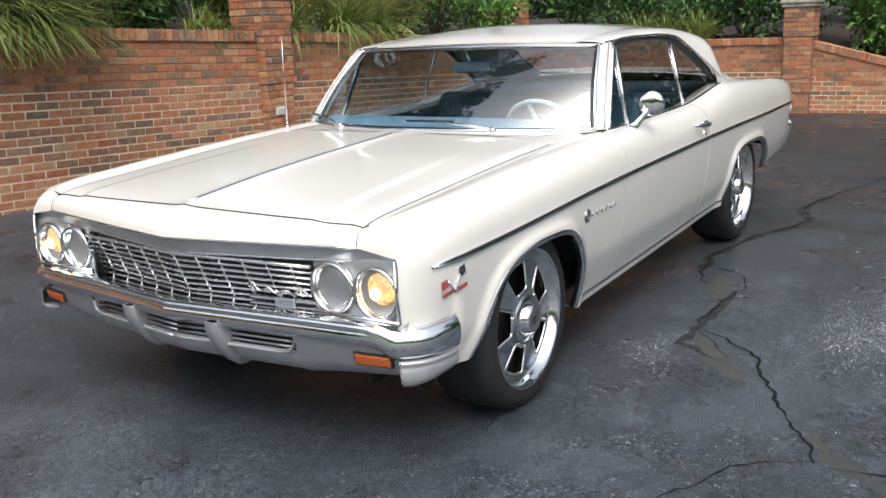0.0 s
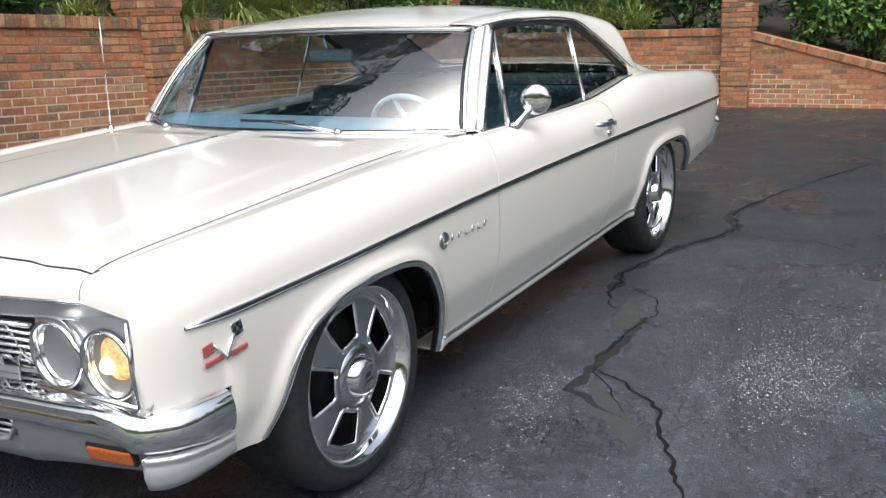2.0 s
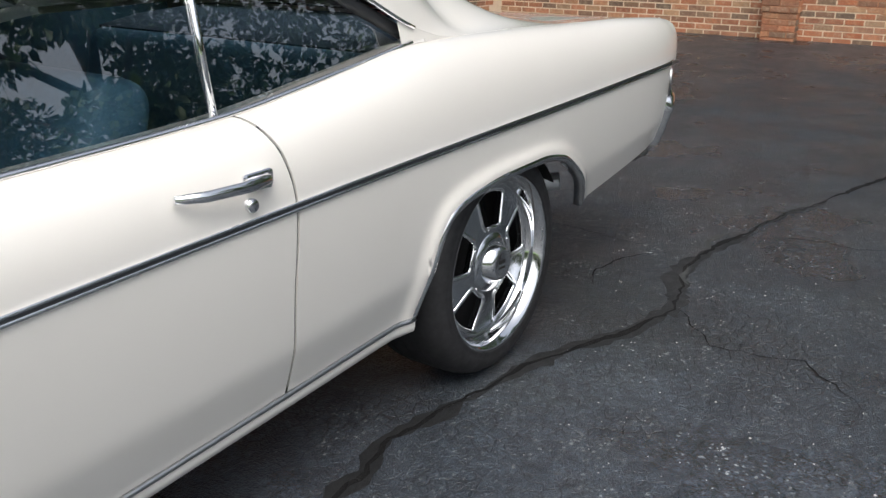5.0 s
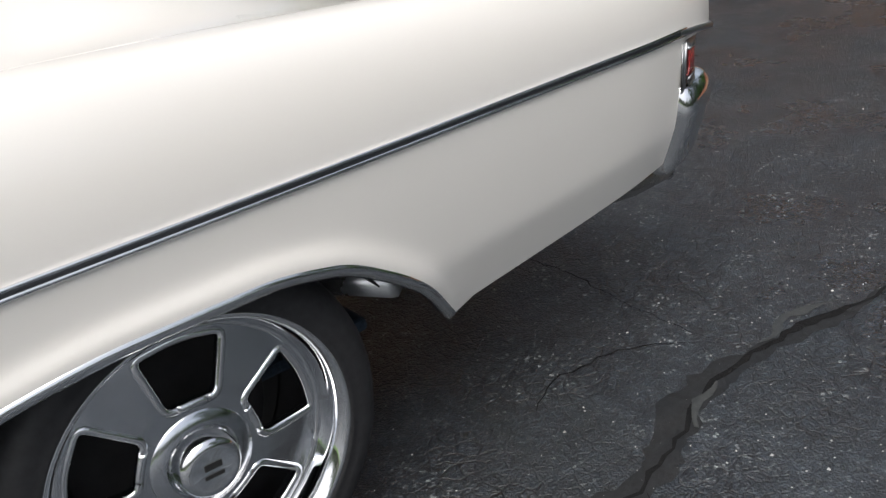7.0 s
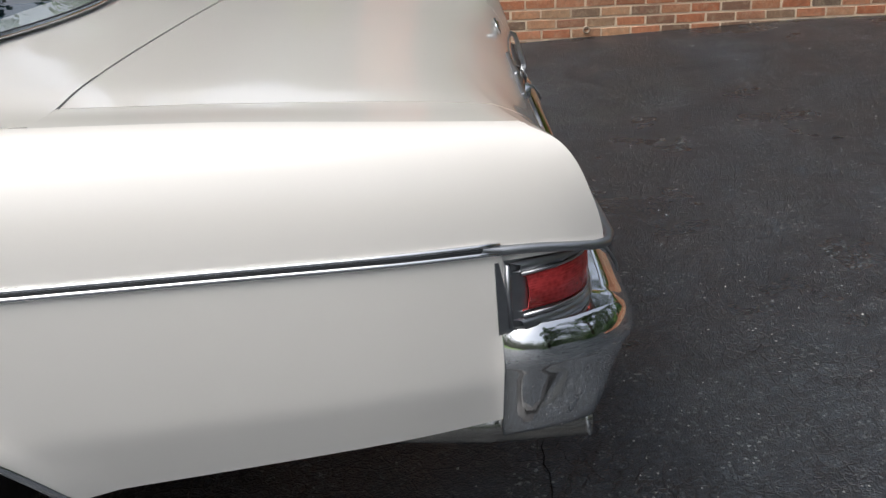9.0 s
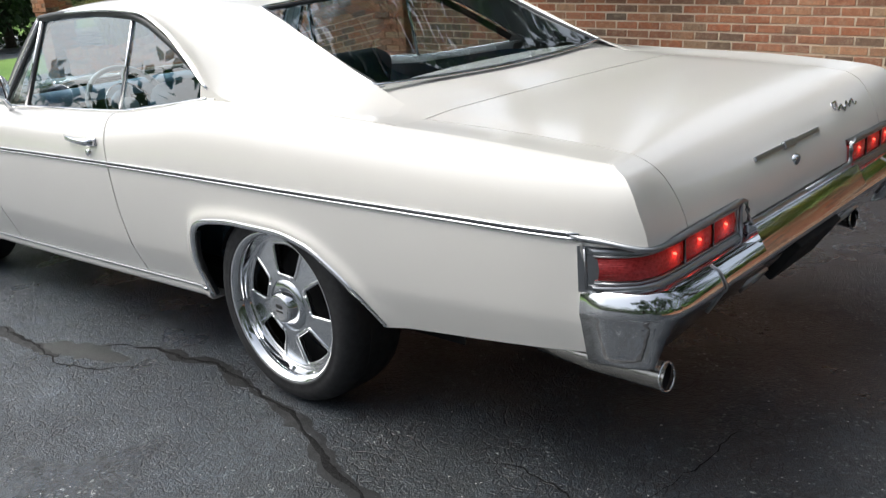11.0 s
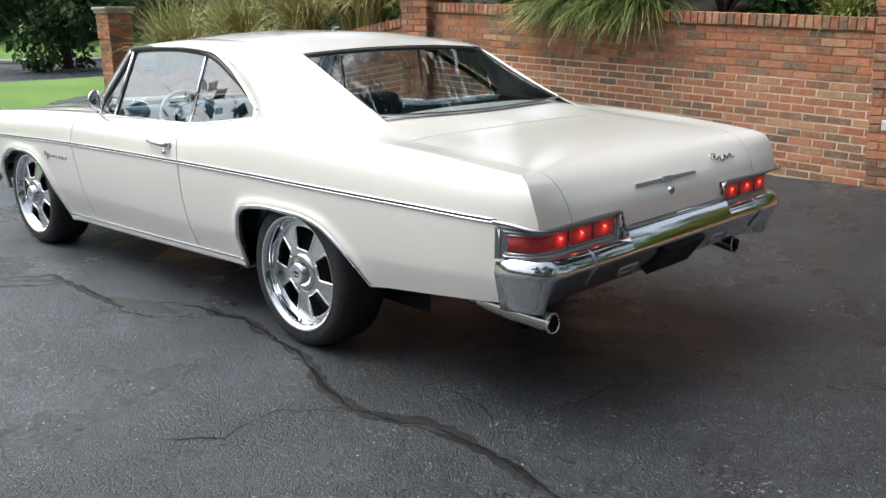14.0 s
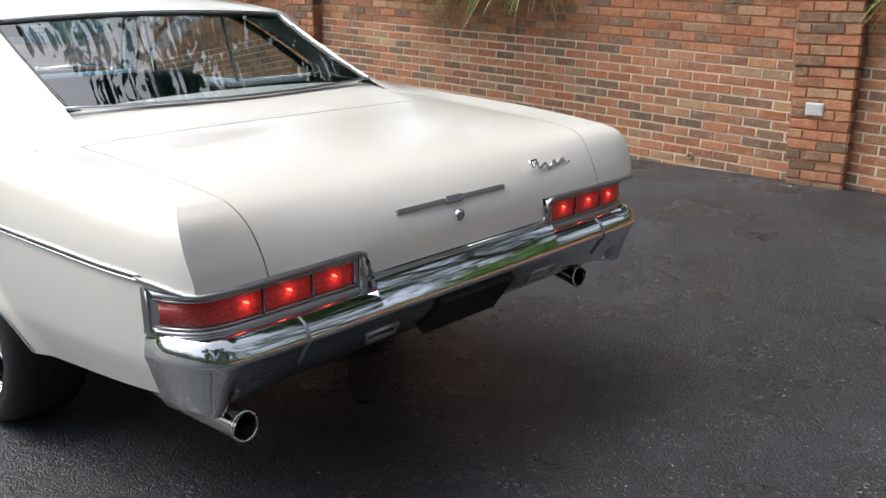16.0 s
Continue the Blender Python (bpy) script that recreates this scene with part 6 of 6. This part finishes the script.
def build_wheel(dish):
    """A five-spoke wheel about its own centre, outer face towards +y. dish: how deep the spokes sit."""
    w = tagged(new("wheel"), "polished five-spoke wheel with a low black tyre")
    tyre = piece("tyre", *grid(turned([(.256, .002), (.265, .009), (.270, .0125), (.274, .010), (.287, .0125), (.306, .010), (.325, -.003), (.338, -.022), (.345, -.045), (.348, -.075), (.348, -.185), (.343, -.220),
                                       (.325, -.242), (.26, -.25)], 72), wrap=True), RUBBER, w)
    for y in (-.075, -.125, -.175):
        v, f = grid(turned([(.3485, y - .006), (.3435, y), (.3485, y + .006)], 60), wrap=True)
        piece("tread_groove", v, f, BLACK, tyre)
    rim = piece("rim", *grid(turned([(.244, -.24), (.242, -.12), (.240, -dish - .02), (.230, -dish + .004), (.236, -dish + .010), (.241, -.024), (.2445, -.012), (.250, -.003), (.257, .006), (.264, .010), (.269, .005), (.266, -.01)], 72),
                                wrap=True), CHROME, w, "chrome deep-dish rim")
    # spoked face: a disc with five rounded openings
    outline = []
    for k in range(5):
        c = k * math.tau / 5 + math.pi / 2
        corners = [(.101, -.045), (.207, -.077), (.219, 0.0), (.207, .077), (.101, .045), (.106, 0.0)]
        soft = []
        n = len(corners)
        for q in range(n):
            p0, p1, p2 = (Vector(corners[(q + d) % n]) for d in (-1, 0, 1))
            cut = .019 if q not in (2, 5) else .030
            a_, b_ = p1 + (p0 - p1).normalized() * cut, p1 + (p2 - p1).normalized() * cut
            soft += [(a_ * (1 - t) ** 2 + p1 * 2 * t * (1 - t) + b_ * t * t) for t in spread(0, 1, 6)]
        outline.append([(p.x * math.cos(c) - p.y * math.sin(c), -dish, p.x * math.sin(c) + p.y * math.cos(c)) for p in soft])
    bm = bmesh.new()
    rings = outline + [[(r_ * math.cos(t), -dish, r_ * math.sin(t)) for t in spread(0, math.tau * 71 / 72, 72)] for r_ in (.234, .05)]
    for loop in rings:
        vs = [bm.verts.new(p) for p in loop]
        for q in range(len(vs)):
            bm.edges.new((vs[q], vs[(q + 1) % len(vs)]))
    bmesh.ops.triangle_fill(bm, use_beauty=True, edges=bm.edges[:], normal=(0, 1, 0))
    crown = lambda x, z: .020 * (1 - (math.hypot(x, z) / .234) ** 2)
    for v_ in bm.verts:
        v_.co.y += crown(v_.co.x, v_.co.z)
    face = part("spoked_face", bm, WHEEL_FACE, w, "satin five-spoke wheel face")
    s = face.modifiers.new("thickness", "SOLIDIFY")
    s.thickness, s.offset = .024, 0
    for loop in outline:
        rows = []
        for q in range(len(loop)):
            (xa, _, za), (xc, yc, zc), (xb, _, zb) = loop[q - 1], loop[q], loop[(q + 1) % len(loop)]
            d = Vector((xb - xa, zb - za))
            if d.length < 1e-6:
                continue
            d.normalize()
            rows.append([(xc + d.y * .0085 * math.cos(t), yc + .008 + crown(xc, zc) + .0085 * math.sin(t), zc - d.x * .0085 * math.cos(t)) for t in spread(0, math.tau * 7 / 8, 8)])
        rows.append(rows[0])
        v, f = grid(rows, wrap=True)
        piece("window_edge", v, f, CHROME, face)
    rod("face_edge", [(.231 * math.cos(a), -dish + .010, .231 * math.sin(a)) for a in spread(0, math.tau * 59 / 60, 60)], .006, CHROME, face, closed=True, sides=6)
    piece("hub_boss", *grid(turned([(.092, -dish + .026), (.088, -dish + .033), (.060, -dish + .036)], 40), wrap=True), WHEEL_FACE, w)
    cap = piece("centre_cap", *grid(turned([(.066, -dish + .014 + .012), (.064, -dish + .014 + .026), (.058, -dish + .014 + .034), (.054, -dish + .014 + .046), (.044, -dish + .014 + .056), (.038, -dish + .014 + .055), (.0005, -dish + .014 + .053)], 40), wrap=True),
                CHROME, w, "chrome centre cap")
    for (zz, xx, ww, hh) in ((.008, 0, .030, .012), (-.010, 0, .034, .007)):
        bm = bmesh.new()
        block(bm, (ww, .002, hh), pose(xx, -dish + .014 + .054, zz))
        part("cap_mark", bm, DARK_PAINT, cap)
    v, f = grid(turned([(.0005, -.15), (.06, -.15), (.075, -.165), (.165, -.165), (.18, -.15), (.185, -.155), (.19, -.19), (.241, -.20)], 40), wrap=True)
    piece("brake_drum", v, f, BLACK, w, "dark brake drum")
    return w


for cx, dish, yo, zo, angle in ((1.498, .042, .944, .346, 14), (-1.492, .060, .938, .353, -4)):
    left = build_wheel(dish)
    left.parent = car
    turn = 1 if cx > 0 else 0
    left.matrix_basis = pose(cx, yo, zo, 0, 0, turn) @ pose(0, 0, 0, 0, angle, 0) @ Matrix.Scale(1.02, 4)
    right = copy_thing(left, pose(cx, -yo, zo, 0, 0, 180 + turn) @ pose(0, 0, 0, 0, angle + 20, 0) @ Matrix.Scale(1.02, 4))

# ---- bricks, pillars, coping: pieces last ----


def brick_box(lu, lv, n_, chamfer=.004, rnd=None):
    """Local brick: u along x, v along z, its face towards +y at depth n_."""
    j = (lambda s: rnd.uniform(-s, s)) if rnd else (lambda s: 0)
    u, w = lu / 2, lv / 2
    back = [(-u, 0, -w), (u, 0, -w), (u, 0, w), (-u, 0, w)]
    c = chamfer
    front = [(-u + c + j(.003), n_ + j(.0015), -w + c + j(.002)), (u - c + j(.003), n_ + j(.0015), -w + c + j(.002)), (u - c + j(.003), n_ + j(.0015), w - c + j(.002)),
             (-u + c + j(.003), n_ + j(.0015), w - c + j(.002))]
    return back + front, [(4, 7, 6, 5), (0, 4, 5, 1), (1, 5, 6, 2), (2, 6, 7, 3), (3, 7, 4, 0)]


class Bricks:
    """Collects many bricks into one mesh."""

    def __init__(self, seed):
        self.v, self.f, self.rnd = [], [], random.Random(seed)

    def add(self, m, lu, lv, depth=.010):
        v, f = brick_box(lu, lv, depth, rnd=self.rnd)
        k = len(self.v)
        self.v += [tuple(m @ Vector(p)) for p in v]
        self.f += [tuple(i + k for i in q) for q in f]

    def make(self, name, parent, label):
        return tagged(piece(name, self.v, self.f, BRICK, parent, smooth=False), label, kind="stuff")


PITCH, COURSE = .200, .0668
PILLARS = (-2.45, 2.75)
shared = []
rnd = random.Random(5)
for k in range(6):
    v, f = brick_box(.190, .0575, .010, rnd=rnd)
    shared.append(mesh_of("brick", v, f, BRICK_PIECE, False))

rest = Bricks(7)
count = 0
i0 = int(-9.6 / PITCH)
for row in range(24):
    for col in range(i0, int(10 / PITCH)):
        x = col * PITCH + (PITCH / 2 if row % 2 else 0)
        if any(abs(x - px) < .10 for px in PILLARS):
            continue
        z = side_top(x) - .105 - COURSE * (row + .5)
        if z < ground_z(x, WALL_Y) - .02 or x < -9.55:
            continue
        slope = -math.degrees(math.atan(.04 if x < 2.75 else -.155))
        m = pose(x, WALL_Y - .009 + rnd.uniform(-.0012, .0012), z, rnd.uniform(-.5, .5), slope + rnd.uniform(-.5, .5), 0)
        if -2.12 < x < .66 and count < 300:
            b = new("brick", shared[rnd.randrange(6)])
            b.matrix_basis = m
            b.parent = wall_side
            count += 1
        else:
            rest.add(m, .190, .0575)
rest.make("brickwork", wall_side, "joined courses of weathered red brick")
cop = Bricks(8)
x = -9.6
while x < 10:
    slope = -math.degrees(math.atan(.04 if x < 2.75 else -.155))
    z = side_top(x)
    m = pose(x, WALL_Y + .014, z - .052, 0, slope, 0)
    cop.add(m, .060, .100, .012)
    cop.add(pose(x, WALL_Y - .10, z - .010, -90, 0, 0), .060, .225, .012)
    x += .0675
cop.make("coping_bricks", wall_side, "soldier coping of red bricks")
bm = bmesh.new()
for xa, xb in [(p, p + .5) for p in spread(-9.6, 2.1, 24)]:
    c = (xa + xb) / 2
    block(bm, (xb - xa + .02, .245, .105), pose(c, WALL_Y - .108, side_top(c) - .055, 0, -math.degrees(math.atan(.04)), 0))
for xa in spread(2.7, 9.5, 14):
    c = xa + .25
    block(bm, (.54, .245, .105), pose(c, WALL_Y - .108, side_top(c) - .055, 0, math.degrees(math.atan(.155)), 0))
part("coping_bed", bm, RED_MORTAR, wall_side)

rest = Bricks(9)
for row in range(18):
    for col in range(-26, 21):
        y = col * PITCH + (PITCH / 2 if row % 2 else 0)
        if abs(y + .44) < .1:
            continue
        z = rear_top(y) - .105 - COURSE * (row + .5) if y < -.44 else 1.09 - .105 - COURSE * (row + .5)
        if z < -.02 or z > rear_top(y) - .12:
            continue
        rest.add(pose(REAR_X - .009, y, z, 0, 0, -90), .190, .0575)
rest.make("brickwork", wall_rear, "joined courses of weathered red brick")
cop = Bricks(10)
y = -5.1
while y < 4.1:
    sl = 0 if y < -.44 else math.degrees(math.atan(.268))
    cop.add(pose(REAR_X + .014, y, rear_top(y) - .052, 0, 0, -90) @ pose(0, 0, 0, 0, -sl, 0), .060, .100, .012)
    cop.add(pose(REAR_X - .10, y, rear_top(y) - .010, 0, 0, -90) @ pose(0, 0, 0, -90, 0, 0), .060, .225, .012)
    y += .0675
cop.make("coping_bricks", wall_rear, "soldier coping of red bricks")
bm = bmesh.new()
block(bm, (.245, 4.7, .105), pose(REAR_X - .108, -2.79, 1.035))
for ya in spread(-.3, 2.4, 8):
    c = ya + .19
    block(bm, (.245, .42, .105), pose(REAR_X - .108, c, rear_top(c) - .055, -math.degrees(math.atan(.268)), 0, 0))
part("coping_bed", bm, RED_MORTAR, wall_rear)


def pillar(x, y, base, top, size, heading, seed, steps):
    """A square brick pillar; steps: (height up to, how far proud). Its face looks along +y turned by heading."""
    p = tagged(new("brick_pillar"), "square red brick pillar with corbelled steps and stone cap", "pillar", "brick pillars")
    p.matrix_basis = pose(x, y, 0, 0, 0, heading)
    bm = bmesh.new()
    z0 = base - .1
    for zt, proud in steps:
        block(bm, (size + 2 * proud - .016, size + 2 * proud - .016, zt - z0), pose(0, 0, (z0 + zt) / 2))
        z0 = zt
    part("core", bm, RED_MORTAR, p)
    b = Bricks(seed)
    z, row = base - .02, 0
    while z < steps[-1][0] - .03:
        proud = next(pr for zt, pr in steps if z + .03 < zt or zt == steps[-1][0])
        s = size + 2 * proud
        for turn in (0, 90, 180, 270):
            parts_ = (-.25, .25) if row % 2 == 0 else (-.375, 0, .375)
            for q in parts_:
                w = s * (.5 if (row % 2 == 0 or q == 0) else .25) - .009
                b.add(pose(0, 0, 0, 0, 0, turn) @ pose(q * s, s / 2 - .009, z + .0335), w, .0575)
        z += COURSE
        row += 1
    b.make("pillar_bricks", p, "weathered red bricks of the pillar")
    bm = bmesh.new()
    zt, s = steps[-1][0], size + 2 * steps[-1][1]
    block(bm, (s + .05, s + .05, .05), pose(0, 0, zt + .02), .008)
    block(bm, (s + .10, s + .10, .055), pose(0, 0, zt + .07), .014)
    part("cap_stone", bm, STONE, p, "grey weathered stone cap")
    return p


for i, px in enumerate(PILLARS):
    t = side_top(px)
    pillar(px, WALL_Y - .10, .16, t + .5, .36, 0, 400 + i, ((.33, .0), (.95, .012), (t + .06, .024), (t + .5, .040)))
pillar(10.3, WALL_Y - .06, 0, 1.66, .38, 0, 410, ((.3, 0), (1.2, .012), (1.62, .03)))
pillar(REAR_X - .06, -.44, -.02, 1.52, .37, 0, 411, ((.3, 0), (1.12, .012), (1.52, .024)))
pillar(-9.35, -5.05, 0, 1.9, .44, 0, 412, ((.3, 0), (1.3, .012), (1.95, .03)))
plate = tagged(new("cover_plate"), "small grey electrical cover plate on the brick pillar", "cover plate")
plate.location = (-2.415, -3.90, .672)
bm = bmesh.new()
block(bm, (.120, .03, .084), pose(0, -.012, 0), .006)
part("box", bm, PLATE, plate)
bm = bmesh.new()
block(bm, (.106, .006, .072), pose(0, .005, 0), .003)
part("lid", bm, PLATE, plate)
for x, z in ((-1.53, .255), (-3.60, .228)):
    drain = tagged(new("weep_pipe"), "short pale drain pipe in the brick wall", "drain pipe")
    drain.location = (x, WALL_Y + .004, z)
    v, f = grid(turned([(.020, -.03), (.024, -.03), (.024, .012), (.017, .012), (.017, -.025)], 20), wrap=True)
    piece("collar", v, f, simple("pale_clay", (.42, .33, .25), .8), drain)
    v, f = grid(turned([(.017, -.012), (.0005, -.012)], 16), wrap=True)
    piece("bore", v, f, BLACK, drain)
